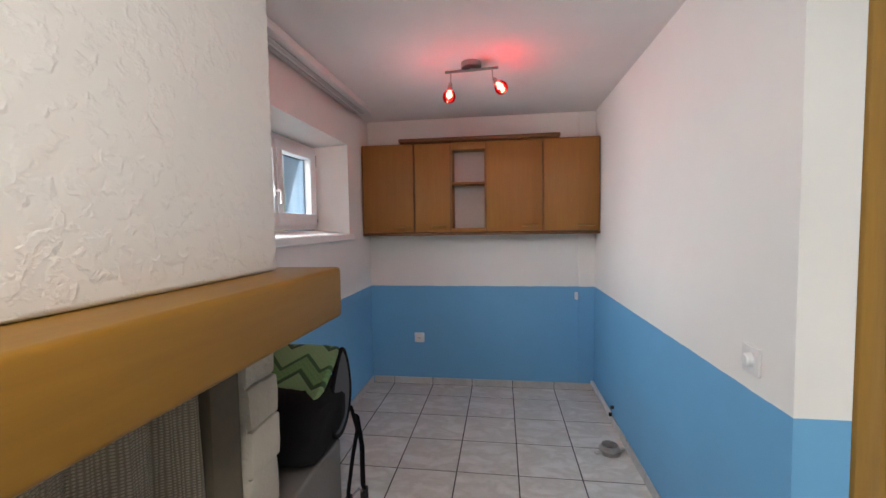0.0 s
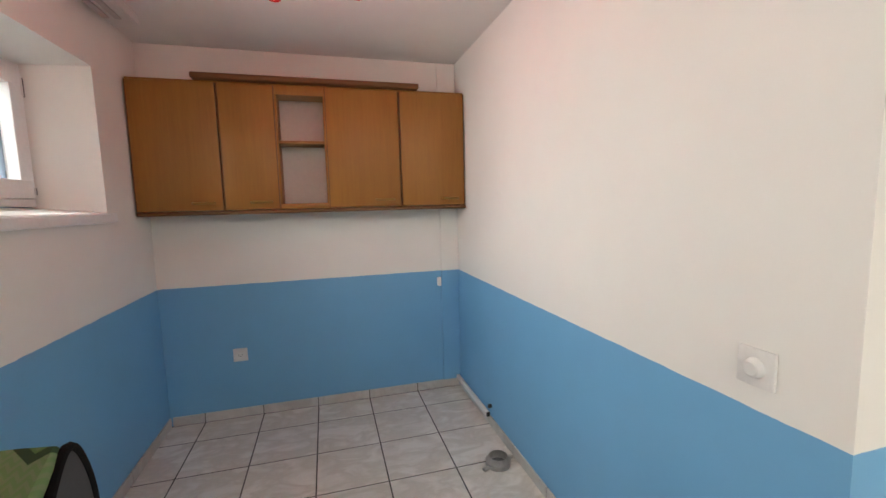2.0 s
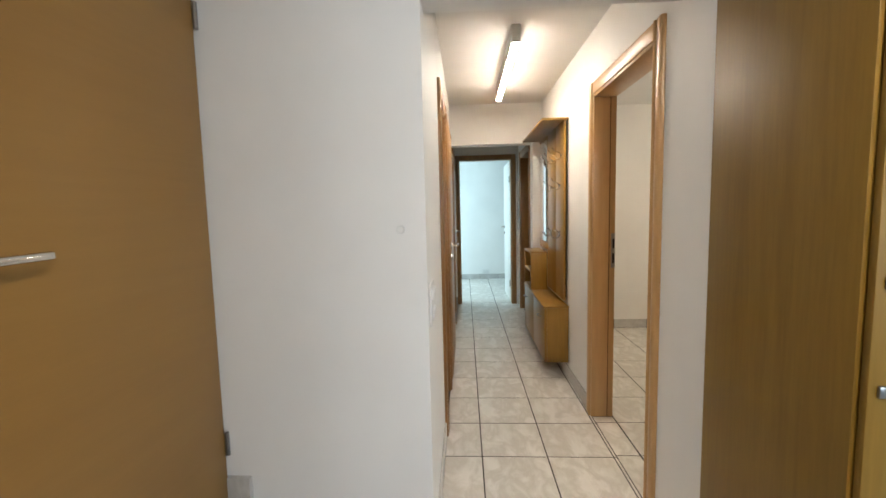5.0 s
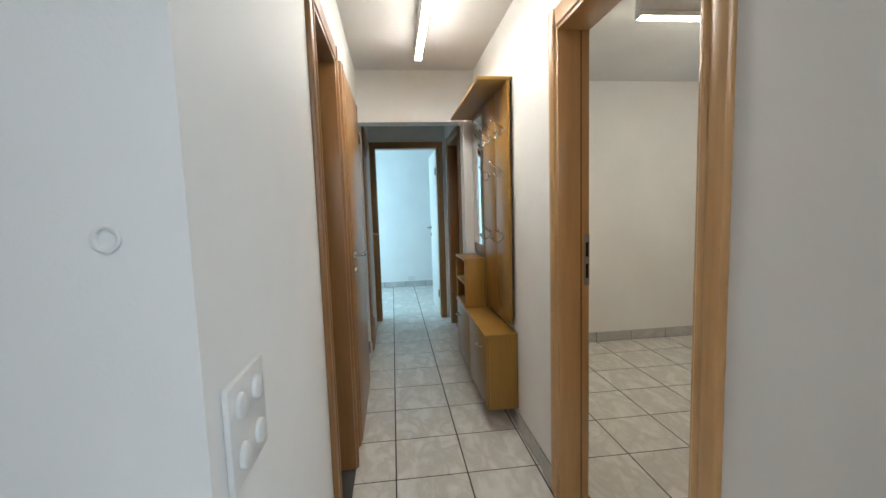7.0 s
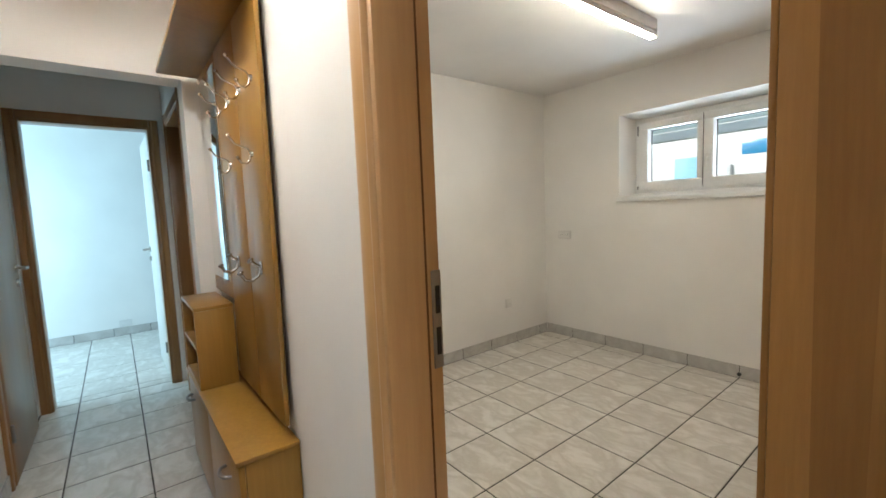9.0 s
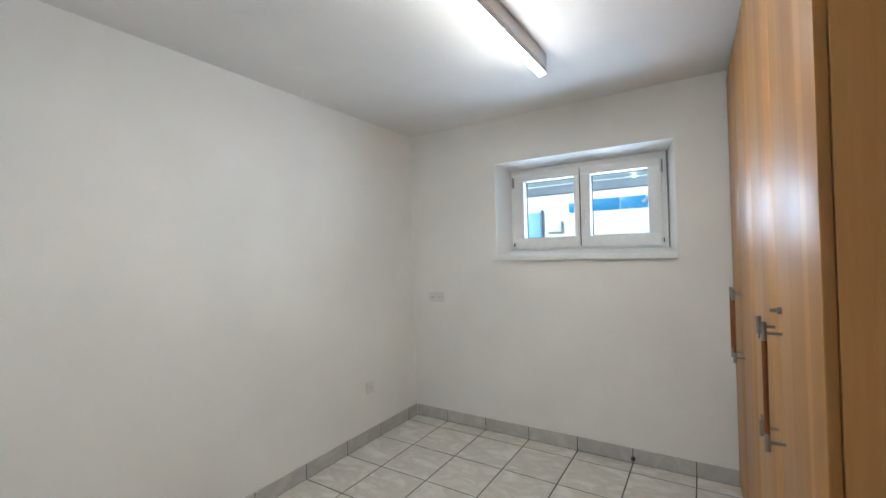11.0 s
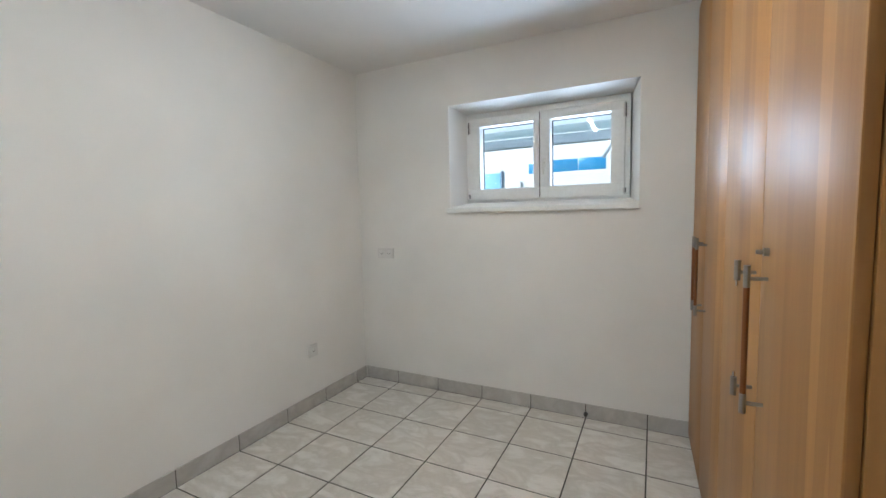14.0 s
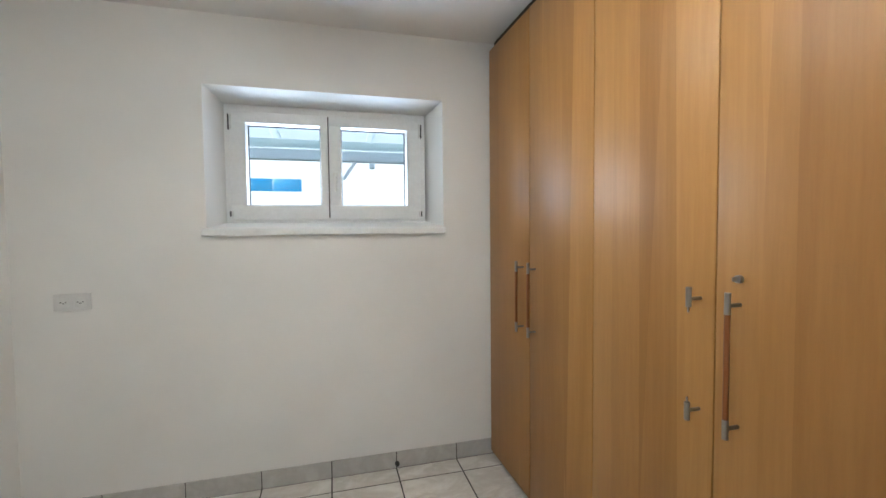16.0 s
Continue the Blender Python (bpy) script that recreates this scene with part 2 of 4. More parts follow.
def mesh_of(name, bm, material, smooth=True):
    bmesh.ops.recalc_face_normals(bm, faces=bm.faces[:])
    me = bpy.data.meshes.new(name)
    bm.to_mesh(me)
    bm.free()
    for mt in (material if isinstance(material, (list, tuple)) else [material]):
        me.materials.append(mt)
    if smooth:
        for p in me.polygons:
            p.use_smooth = True
        me.set_sharp_from_angle(angle=radians(35))
    return me


def part(name, bm, material, parent=None, label=""):
    ob = new(name, mesh_of(name, bm, material))
    ob.parent = parent
    return tagged(ob, label)


def thing(name, m, label, category, group="", kind=""):
    ob = new(name)
    ob.matrix_world = m
    ob.empty_display_size = 0.05
    return tagged(ob, label, category, group, kind)


def solid(name, bm, material, label, category="", kind="structure"):
    ob = new(name, mesh_of(name, bm, material, smooth=False))
    return tagged(ob, label, category or name.split("_")[0], kind=kind)


def wall(name, m, length, height, thick, holes, material, label):
    """A wall from local x 0 to length, face at y 0, body behind it (negative y). holes: (x0, x1, z0, z1, splay sides, splay top, splay bottom)."""
    bm = bmesh.new()
    cur = 0.0

    def quad(pts):
        bm.faces.new([bm.verts.new(p) for p in pts])
    for x0, x1, z0, z1, *sp in sorted(holes):
        ss, st, sb = sp if sp else (0, 0, 0)
        if x0 > cur:
            bm_box(bm, cur, x0, -thick, 0, 0, height)
        cur = x1
        c0, c1, d0, d1 = x0 + ss, x1 - ss, z0 + sb, z1 - st
        quad(((x0, 0, z1), (x1, 0, z1), (x1, 0, height), (x0, 0, height)))
        quad(((x0, -thick, d1), (x1, -thick, d1), (x1, -thick, height), (x0, -thick, height)))
        quad(((x0, 0, height), (x1, 0, height), (x1, -thick, height), (x0, -thick, height)))
        quad(((x0, 0, z1), (x1, 0, z1), (c1, -thick, d1), (c0, -thick, d1)))
        if z0 > 0:
            quad(((x0, 0, 0), (x1, 0, 0), (x1, 0, z0), (x0, 0, z0)))
            quad(((x0, -thick, 0), (x1, -thick, 0), (x1, -thick, d0), (x0, -thick, d0)))
            quad(((x0, 0, z0), (x1, 0, z0), (c1, -thick, d0), (c0, -thick, d0)))
        quad(((x0, 0, z0), (x0, 0, z1), (c0, -thick, d1), (c0, -thick, d0)))
        quad(((x1, 0, z0), (x1, 0, z1), (c1, -thick, d1), (c1, -thick, d0)))
        if ss:
            quad(((x0, -thick, d0), (c0, -thick, d0), (c0, -thick, d1), (x0, -thick, d1)))
            quad(((x1, -thick, d0), (c1, -thick, d0), (c1, -thick, d1), (x1, -thick, d1)))
    if cur < length:
        bm_box(bm, cur, length, -thick, 0, 0, height)
    bmesh.ops.transform(bm, matrix=m, verts=bm.verts[:])
    return solid(name, bm, material, label, "wall")


# local frames for walls: face normal is local +y
def face_south(x, y):
    """Wall seen from the south; local x runs west."""
    return pose(x, y, 0, 0, 0, 180)


def face_north(x, y):
    return pose(x, y, 0)


def face_west(x, y):
    """Wall seen from the west; local x runs north."""
    return pose(x, y, 0, 0, 0, 90)


def face_east(x, y):
    """Wall seen from the east; local x runs south."""
    return pose(x, y, 0, 0, 0, -90)

# ---- structure ----
CA, CH, CB, CF = 2.325, 2.385, 2.388, 2.40     # ceiling heights: blue room, hall, white room, far room
wall("wall_blue_room_west", face_east(-0.667, 4.02), 6.72, CA, 0.25, [(0.65, 1.91, 1.36, 2.04, 0.075, 0.03, 0.03), (4.85, 6.3, 0.85, 2.05)], DADO, "white wall with sky-blue dado and two window openings")
wall("wall_blue_room_north", face_south(1.40, 3.87), 2.30, CA, 0.15, [], DADO, "white wall with sky-blue dado behind wall cabinets")
wall("wall_blue_room_east", face_west(1.262, 1.487), 2.383, CA, 0.138, [], DADO, "white partition wall with sky-blue dado")
wall("wall_cellar_door", face_south(2.45, 1.497), 1.05, CA, 0.12, [(0.165, 0.972, 0.2, 2.2)], WHITE, "white wall with a raised doorway")
wall("wall_vestibule_east", face_west(2.295, 0.805), 0.692, CA, 0.15, [], WHITE, "plain white wall beside hall entrance")
solid("lintel_hall", box(2.295, 2.43, -0.245, 0.685, 2.06, 2.40), WHITE, "white lintel over the hall entrance", "lintel")
wall("wall_hall_north", face_south(6.62, 0.685), 4.325, 2.40, 0.12,
     [(6.62 - 3.80, 6.62 - 3.21, 0, 2.0), (6.62 - 4.88, 6.62 - 4.04, 0, 2.0), (6.62 - 6.36, 6.62 - 5.62, 0, 2.0)], WHITE, "white hall wall with three doorways")
wall("wall_hall_south", face_north(2.21, -0.245), 2.92, 2.40, 0.12, [(2.60 - 2.21, 3.42 - 2.21, 0, 2.0)], WHITE, "white hall wall with an open doorway")
solid("pier_hall", box(5.13, 5.28, -0.365, -0.15, 0, 2.40), WHITE, "white wall pier in the hall", "pier")
solid("beam_hall", box(5.132, 5.28, -0.15, 0.685, 1.985, 2.40), WHITE, "white downstand beam across the hall", "beam")
wall("wall_hall_south_end", face_north(5.28, -0.195), 1.34, 2.40, 0.12, [(0.28, 1.06, 0, 2.0)], WHITE, "white hall wall with a doorway near the end")
wall("wall_hall_end", face_west(6.62, -0.315), 1.12, 2.40, 0.12, [(0.203, 0.943, 0, 2.02)], WHITE, "white end wall with a doorway to a bright room")
wall("wall_living_east", face_west(2.21, -2.7), 2.335, CA, 0.15, [], WHITE, "plain white wall behind the tall cabinet")
wall("wall_living_south", face_north(-0.917, -2.7), 3.13, CA, 0.15, [], WHITE, "plain white wall")
wall("wall_white_room_west", face_east(2.50, -0.365), 3.1, CB, 0.12, [], WHITE, "white wall behind the wardrobe")
wall("wall_white_room_east", face_west(5.388, -3.30), 2.935, CB, 0.15, [], WHITE, "plain white wall")
wall("wall_white_room_south", face_north(2.50, -3.30), 3.04, CB, 0.26, [(3.390 - 2.5, 4.594 - 2.5, 1.35, 2.047, 0.060, 0.035, 0.035)], WHITE, "white wall with a high window opening")
wall("wall_white_room_north", face_south(5.54, -0.367), 0.26, CB, 0.12, [], WHITE, "plain white wall end")
wall("wall_far_room_east", face_west(8.78, -1.7), 3.9, CF, 0.15, [], WHITE, "bright white wall of the end room")
wall("wall_far_room_north", face_south(8.93, 2.1), 2.31, CF, 0.15, [(0.4, 1.9, 0.8, 2.0)], WHITE, "white wall with a window opening")
wall("wall_far_room_south", face_north(6.62, -1.7), 2.31, CF, 0.15, [], WHITE, "plain white wall")
wall("wall_far_room_west_a", face_east(6.74, 2.1), 1.3, CF, 0.12, [], WHITE, "plain white wall")
wall("wall_far_room_west_b", face_east(6.74, -0.315), 1.385, CF, 0.12, [], WHITE, "plain white wall")
for nm, r in (("ceiling_blue_room", (-0.92, 2.45, -2.85, 4.02, CA)), ("ceiling_hall", (2.43, 6.74, -0.367, 0.805, CH)), ("ceiling_white_room", (2.38, 5.54, -3.56, -0.367, CB)), ("ceiling_far_room", (6.74, 8.93, -1.85, 2.25, CF))):
    solid(nm, box(r[0], r[1], r[2], r[3], r[4], r[4] + 0.14), CEIL, "matt white plaster ceiling", "ceiling")
for nm, r in (("floor_blue_room", (-0.92, 2.40, -2.85, 4.02)), ("floor_hall", (2.40, 6.68, -0.305, 0.805)), ("floor_white_room", (2.38, 5.54, -3.56, -0.305)), ("floor_far_room", (6.68, 8.93, -1.85, 2.25))):
    solid(nm, box(r[0], r[1], r[2], r[3], -0.12, -0.0024), GROUT, "floor of pale marbled ceramic tiles with dark joints", "floor")
for nm, r in (("room_behind_cellar_door", (1.40, 2.60, 1.62, 2.0)),):
    solid(nm, box(r[0], r[1], r[2], r[3], 0, 2.3), BLACK, "dark space behind the closed door", "backing")

# ---- doors ----


def lever_set(parent, x, z, y, out, way, key=True):
    """Door lever with rose and key rose on a leaf face at local y; out: +1 or -1, way: lever direction along x."""
    h = part("door_handle", bm_tube([(x, y, z), (x, y + 0.012 * out, z)], [0.026, 0.025], 20), STEEL, parent, "brushed steel lever handle")
    pts = [(x, y + 0.01 * out, z), (x, y + 0.04 * out, z)] + [tuple(p) for p in arc((x + 0.012 * way, y + 0.042 * out, z), 0.012, 180, 90, (way, 0, 0), (0, out, 0), 5)] + [(x + 0.125 * way, y + 0.054 * out, z + 0.002)]
    part("lever", bm_tube(pts, 0.0095, 12), STEEL, h)
    if key:
        k = part("key_rose", bm_tube([(x, y, z - 0.088), (x, y + 0.010 * out, z - 0.088)], [0.025, 0.024], 20), STEEL, parent, "round steel key escutcheon")
        part("keyhole", box(x - 0.004, x + 0.004, y + 0.0105 * out if out > 0 else y - 0.0115, y + 0.0115 * out if out > 0 else y - 0.0105, z - 0.102, z - 0.078), BLACK, k)
    return h


def moulding(inner, side, cw, z0, z1):
    """Upright architrave with a rounded inner bead, a groove and a rounded outer edge."""
    prof = [(0.0, 0.0005), (0.0, 0.013), (0.003, 0.019), (0.009, 0.0225), (0.015, 0.0205), (0.0185, 0.0155), (0.021, 0.0145), (0.026, 0.0165), (cw * 0.62, 0.0195), (cw - 0.012, 0.0195), (cw - 0.004, 0.0165), (cw, 0.010), (cw, 0.0005)]
    bm = bmesh.new()
    lo, hi = ([bm.verts.new((inner + side * u, v, z)) for u, v in prof] for z in (z0, z1))
    for k in range(len(prof)):
        n = (k + 1) % len(prof)
        bm.faces.new((lo[k], lo[n], hi[n], hi[k]))
    bm.faces.new(lo[::-1])
    bm.faces.new(hi)
    return bm


def strike(parent, x, label):
    """Steel strike plate on a jamb with two rounded latch slots and three screws; x: its front, facing the opening's middle."""
    s = 1 if x > 0 else -1
    st = part("strike_plate", box(min(x, x + 0.004 * s), max(x, x + 0.004 * s), -0.1215, -0.0975, 0.955, 1.168, 0.0015), DARKSTEEL, parent, label)
    for a, b in ((0.985, 1.045), (1.075, 1.135)):
        part("latch_slot", box(min(x - 0.0012 * s, x - 0.0001 * s), max(x - 0.0012 * s, x - 0.0001 * s), -0.1165, -0.1045, a, b, 0.0005), BLACK, st)
    for z in (0.968, 1.060, 1.153):
        part("screw", bm_tube([(x, -0.110, z), (x - 0.0012 * s, -0.110, z)], 0.0024, 10), DARKSTEEL, st)
    return st


def door_set(name, m, w, h, cw, thick, label, leaf="proud", lock=1, leaf_mat=None, z0=0.0, hinges=True, case_z0=0.0, angle=0.0, handle_z=1.05, sides=(True, True), backset=0.075, casing=None):
    """Door in an opening of width w centred on the frame m: architrave, lining and leaf. lock: side of the lock along local x."""
    root = thing(name, m, label, "door", kind="structure")
    lm = leaf_mat or BEECH_D
    cm = casing or CASING
    hw = w / 2
    for s, on in zip((-1, 1), sides):
        if on:
            part("architrave", moulding(s * (hw - 0.008), s, cw + 0.008, case_z0, h + cw), cm, root)
        a, b2 = sorted((s * (hw - 0.022), s * (hw - 0.0005)))
        part("jamb_lining", box(a, b2, -thick - 0.002, 0.012, case_z0, h - 0.0005, 0.003), cm, root)
    part("head_architrave", box(-hw + 0.0085, hw - 0.0085, 0.0005, 0.0185, h - 0.008, h + cw, 0.006, 3), cm, root)
    part("head_lining", box(-hw + 0.0225, hw - 0.0225, -thick - 0.002, 0.012, h - 0.022, h - 0.0005, 0.003), cm, root)
    if leaf == "none":
        return root
    lo, hi = -hw + 0.006, hw - 0.006
    if leaf == "proud":
        lf = part("leaf", box(lo, hi, -0.018, 0.024, z0 + 0.006, h - 0.006, 0.004), lm, root, "flush beech veneer leaf, closed")
        lever_set(lf, lock * (hw - backset), z0 + handle_z, 0.024, 1, -lock)
        if hinges:
            for hz in (0.22, 1.78):
                part("hinge", bm_tube([(-lock * (hw - 0.002), 0.030, z0 + hz), (-lock * (hw - 0.002), 0.030, z0 + hz + 0.09)], 0.008, 10), DARKSTEEL, root)
    elif leaf == "recess":
        lf = part("leaf", box(lo + 0.018, hi - 0.018, -thick - 0.01, -thick + 0.03, z0 + 0.006, h - 0.025, 0.004), lm, root, "flush beech veneer leaf, closed")
    elif leaf == "open":
        lf = part("leaf", box(0, w - 0.012, -0.042, 0, z0 + 0.006, h - 0.024, 0.004), lm, root, "flush beech veneer leaf standing open")
        lf.matrix_local = pose(-lock * (hw - 0.02), -thick - 0.012, 0, 0, 0, angle) @ Matrix.Diagonal((lock, 1, 1, 1))
        lever_set(lf, w - 0.085, z0 + handle_z, 0.0, 1, -1)
        lever_set(lf, w - 0.085, z0 + handle_z, -0.042, -1, -1)
        for hz in (0.22, 1.70):
            part("hinge", bm_tube([(0.0, 0.006, z0 + hz), (0.0, 0.006, z0 + hz + 0.09)], 0.008, 10), DARKSTEEL, lf)
    return root


door_set("door_1", face_south(1.8815, 1.497), 0.807, 2.2, 0.074, 0.12, "closed pale beech door above a tiled step", "proud", 1, BEECH_H, 0.2, True, 0.0, 0, 1.055, (False, True), 0.045, RACK)
d2 = door_set("door_2", face_south(3.505, 0.685), 0.59, 2.0, 0.055, 0.12, "beech door frame of an unlit side room", "none")
strike(d2, -0.2725, "grey steel strike plate with two latch slots")
solid("side_room_back", box(2.9, 4.2, 1.75, 1.87, 0, 2.4), WHITE, "white wall of the unlit side room", "wall")
solid("side_room_left", box(2.9, 3.02, 0.807, 1.75, 0, 2.4), WHITE, "white wall of the unlit side room", "wall")
solid("side_room_right", box(3.95, 4.07, 0.807, 1.75, 0, 2.4), WHITE, "white wall of the unlit side room", "wall")
solid("side_room_ceiling", box(2.9, 4.2, 0.807, 1.87, 2.402, 2.5), CEIL, "white ceiling of the unlit side room", "ceiling")
solid("side_room_floor", box(2.9, 4.2, 0.807, 1.87, -0.12, -0.001), TILE, "tiled floor of the unlit side room", "floor")
door_set("door_3", face_south(4.46, 0.685), 0.84, 2.0, 0.055, 0.12, "closed beech door with steel lever in the hall", "proud", 1)
door_set("door_4", face_south(5.99, 0.685), 0.74, 2.0, 0.06, 0.12, "closed beech door at the end of the hall", "proud", -1)
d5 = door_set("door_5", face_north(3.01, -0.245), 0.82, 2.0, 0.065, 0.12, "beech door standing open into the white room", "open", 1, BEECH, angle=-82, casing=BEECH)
door_set("door_6", face_north(5.95, -0.195), 0.78, 2.0, 0.06, 0.12, "beech door frame with closed recessed leaf", "recess")
DOORWHITE = plain("pale_painted_door", (0.76, 0.74, 0.70), 0.35)
door_set("door_7", face_west(6.62, 0.258), 0.74, 2.02, 0.05, 0.12, "beech door frame with a pale leaf standing open", "open", 1, DOORWHITE, angle=-89)
# strike plate on the jamb of the open doorway
# brown strip on the lining gives the rebate groove's shade as colour
part("rebate_line", box(0.3862, 0.3878, -0.0885, -0.084, 0.0, 1.976), CABEDGE, d5, "thin brown strip drawn for the dark rebate groove")
strike(d5, 0.3835, "grey steel strike plate with two latch slots")

# ---- windows ----


def window_set(name, m, w, h, label, handle_side=1):
    """Two-sash white window, local frame: x along, y towards the room, z up from the frame's bottom; y 0 is its front."""
    root = thing(name, m, label, "window", kind="structure")
    fw = 0.045
    for x0, x1, z0, z1 in ((0, w, 0, fw), (0, w, h - fw, h), (0, fw, fw, h - fw), (w - fw, w, fw, h - fw)):
        part("window_frame", box(x0, x1, -0.07, -0.012, z0, z1, 0.004), PVC_W, root)
    mid = w * 0.508
    part("meeting_seal", box(mid - 0.0028, mid + 0.0028, -0.05, 0.001, fw, h - fw), GASKET, root, "dark seal between the sashes")
    for i, (a, b) in enumerate(((0.030, mid - 0.003), (mid + 0.003, w - 0.032))):
        sl, sr = (0.083, 0.068) if i == 0 else (0.040, 0.082)
        lo_w, up_w = 0.080, 0.058
        z0, z1 = 0.033, h - 0.042
        sash = part("sash", box(a, b, -0.09, 0.008, z0, z0 + lo_w, 0.006), PVC_W, root)
        part("sash_rail", box(a, b, -0.09, 0.008, z1 - up_w, z1, 0.006), PVC_W, sash)
        part("sash_stile", box(a, a + sl, -0.09, 0.0075, z0 + lo_w - 0.006, z1 - up_w + 0.006, 0.006), PVC_W, sash)
        part("sash_stile", box(b - sr, b, -0.09, 0.0075, z0 + lo_w - 0.006, z1 - up_w + 0.006, 0.006), PVC_W, sash)
        g0, g1, h0, h1 = a + sl, b - sr, z0 + lo_w, z1 - up_w
        gk = bmesh.new()
        t = 0.005
        for q in ((g0, g1, h0, h0 + t), (g0, g1, h1 - t, h1), (g0, g0 + t, h0 + t, h1 - t), (g1 - t, g1, h0 + t, h1 - t)):
            bm_box(gk, q[0], q[1], -0.072, -0.064, q[2], q[3])
        part("gasket", gk, GASKET, sash)
        pane = part("pane", box(g0 - 0.004, g1 + 0.004, -0.080, -0.0725, h0 - 0.004, h1 + 0.004), PANE, sash)
        pane.visible_shadow = False
        edge = a + 0.008 if i == 0 else b - 0.008
        for hz in (0.03, h - 0.16):
            tall = hz + (0.10 if hz > 0.1 else 0.05)
            part("hinge", bm_tube([(edge, 0.006, hz + 0.02), (edge, 0.006, tall)], 0.0055, 10), PVC, sash)
            side = a - 0.0065 if i == 0 else b + 0.0015
            part("hinge_slot", box(side, side + 0.005, -0.0115, 0.0085, hz + 0.02, tall), GASKET, sash)
    hx = mid + 0.035 * handle_side
    hd = part("window_handle", box(hx - 0.013, hx + 0.013, 0.008, 0.018, h / 2 - 0.09, h / 2 - 0.03, 0.003), PVC, root, "white window handle")
    part("grip", bm_tube([(hx, 0.018, h / 2 - 0.06), (hx, 0.042, h / 2 - 0.06), (hx, 0.048, h / 2 - 0.068), (hx, 0.048, h / 2 - 0.14)], 0.008, 10), PVC, hd)
    return root


window_set("window_1", face_east(-0.885, 3.292) @ pose(0, 0, 1.395), 1.125, 0.61, "white two-sash window deep in the wall")
window_set("window_2", face_north(3.448, -3.493) @ pose(0, 0, 1.362), 1.104, 0.656, "white two-sash plastic window with closed sashes", -1)
solid("window_sill_1", box(-0.90, -0.637, 2.09, 3.405, 1.312, 1.357, 0.006), PVC_W, "white window sill board", "sill")
solid("window_sill_2", box(3.384, 4.612, -3.52, -3.272, 1.310, 1.347, 0.006), PVC_W, "white window sill board", "sill")

# ---- blue room ----
# fireplace
fp = thing("fireplace", pose(0, 0, 0), "open fireplace with rough white chimney breast and wooden mantel", "fireplace")
part("chimney_breast", box(-0.665, -0.106, -0.60, 1.344, 1.2945, CA - 0.001, 0.012, 3), ROUGHCAST, fp, "rough white plastered chimney breast")
part("mantel_beam", box(-0.665, 0.030, -0.72, 1.454, 1.148, 1.294, 0.012, 3), MANTEL, fp, "ochre-stained wooden mantel beam")
part("firebox_back", box(-0.665, -0.52, -0.50, 1.32, 0.0, 1.147), BLACK, fp)
part("dark_post", box(-0.22, -0.125, 1.085, 1.185, 0.0, 1.147, 0.006), plain("dark_brown_post", (0.075, 0.060, 0.038), 0.75, 0.0, 0.25, 14), fp)
PALEBRICK = paint("whitewashed_stone", (0.33, 0.31, 0.265), 0.9, 70, 0.8, 0.35, 22.0, 0.006)
rr = random.Random(5)
z = 0.0
while z < 1.12:
    hgt = min(rr.uniform(0.10, 0.16), 1.147 - z)
    if 1.147 - z - hgt < 0.06:
        hgt = 1.147 - z
    bm = box(-0.50, -0.105 + rr.uniform(-0.005, 0.003), 1.19, 1.322 + rr.uniform(-0.005, 0.004), z + 0.0012, z + hgt - 0.0012, 0.008, 2)
    bmesh.ops.subdivide_edges(bm, edges=[e for e in bm.edges if e.calc_length() > 0.05], cuts=2, use_grid_fill=True)
    for v in bm.verts:
        v.co += noise.noise_vector(v.co * 16) * 0.005
    part("brick", bm, PALEBRICK, fp)
    z += hgt
part("pillar_core", box(-0.51, -0.118, 1.192, 1.312, 0, 1.147), PALEBRICK, fp)


def curtain_cloth():
    bm = bmesh.new()
    n, rows = 150, 8
    grid = []
    for j in range(rows + 1):
        zz = 0.04 + (1.147 - 0.04) * j / rows
        line = []
        for i in range(n + 1):
            yy = -0.52 + 1.60 * i / n
            amp = 0.034 * (1 - 0.25 * j / rows)
            xx = -0.17 + amp * math.sin(i * 0.34 + 1.3 * math.sin(i * 0.09)) + 0.006 * math.sin(i * 1.7 + j)
            line.append(bm.verts.new((xx, yy, zz)))
        grid.append(line)
    for j in range(rows):
        for i in range(n):
            bm.faces.new((grid[j][i], grid[j][i + 1], grid[j + 1][i + 1], grid[j + 1][i]))
    bmesh.ops.solidify(bm, geom=bm.faces[:], thickness=0.002)
    return bm


def knit_material():
    m, nt, b = nodes_of("beige_knit_net")
    v = coords(nt, (1, 1, 1))
    w = put_nodes(nt, "ShaderNodeTexWave", Scale=52.0, Distortion=1.0, Detail=2.0)
    w.bands_direction = 'Z'
    nt.links.new(v, w.inputs["Vector"])
    w2 = put_nodes(nt, "ShaderNodeTexWave", Scale=48.0, Distortion=0.8)
    w2.bands_direction = 'Y'
    nt.links.new(v, w2.inputs["Vector"])
    mul = nt.nodes.new("ShaderNodeMath")
    mul.operation = 'MULTIPLY'
    nt.links.new(w.outputs["Fac"], mul.inputs[0])
    nt.links.new(w2.outputs["Fac"], mul.inputs[1])
    nt.links.new(ramp(nt, mul.outputs[0], [(0.05, (0.30, 0.265, 0.21)), (0.45, (0.58, 0.52, 0.43))]), b.inputs["Base Color"])
    b.inputs["Roughness"].default_value = 0.9
    bump_to(nt, b, mul.outputs[0], 0.8, 0.003)
    return m


tagged(part("fireplace_curtain", curtain_cloth(), knit_material()), "beige knitted curtain hanging in the fireplace opening", "curtain")

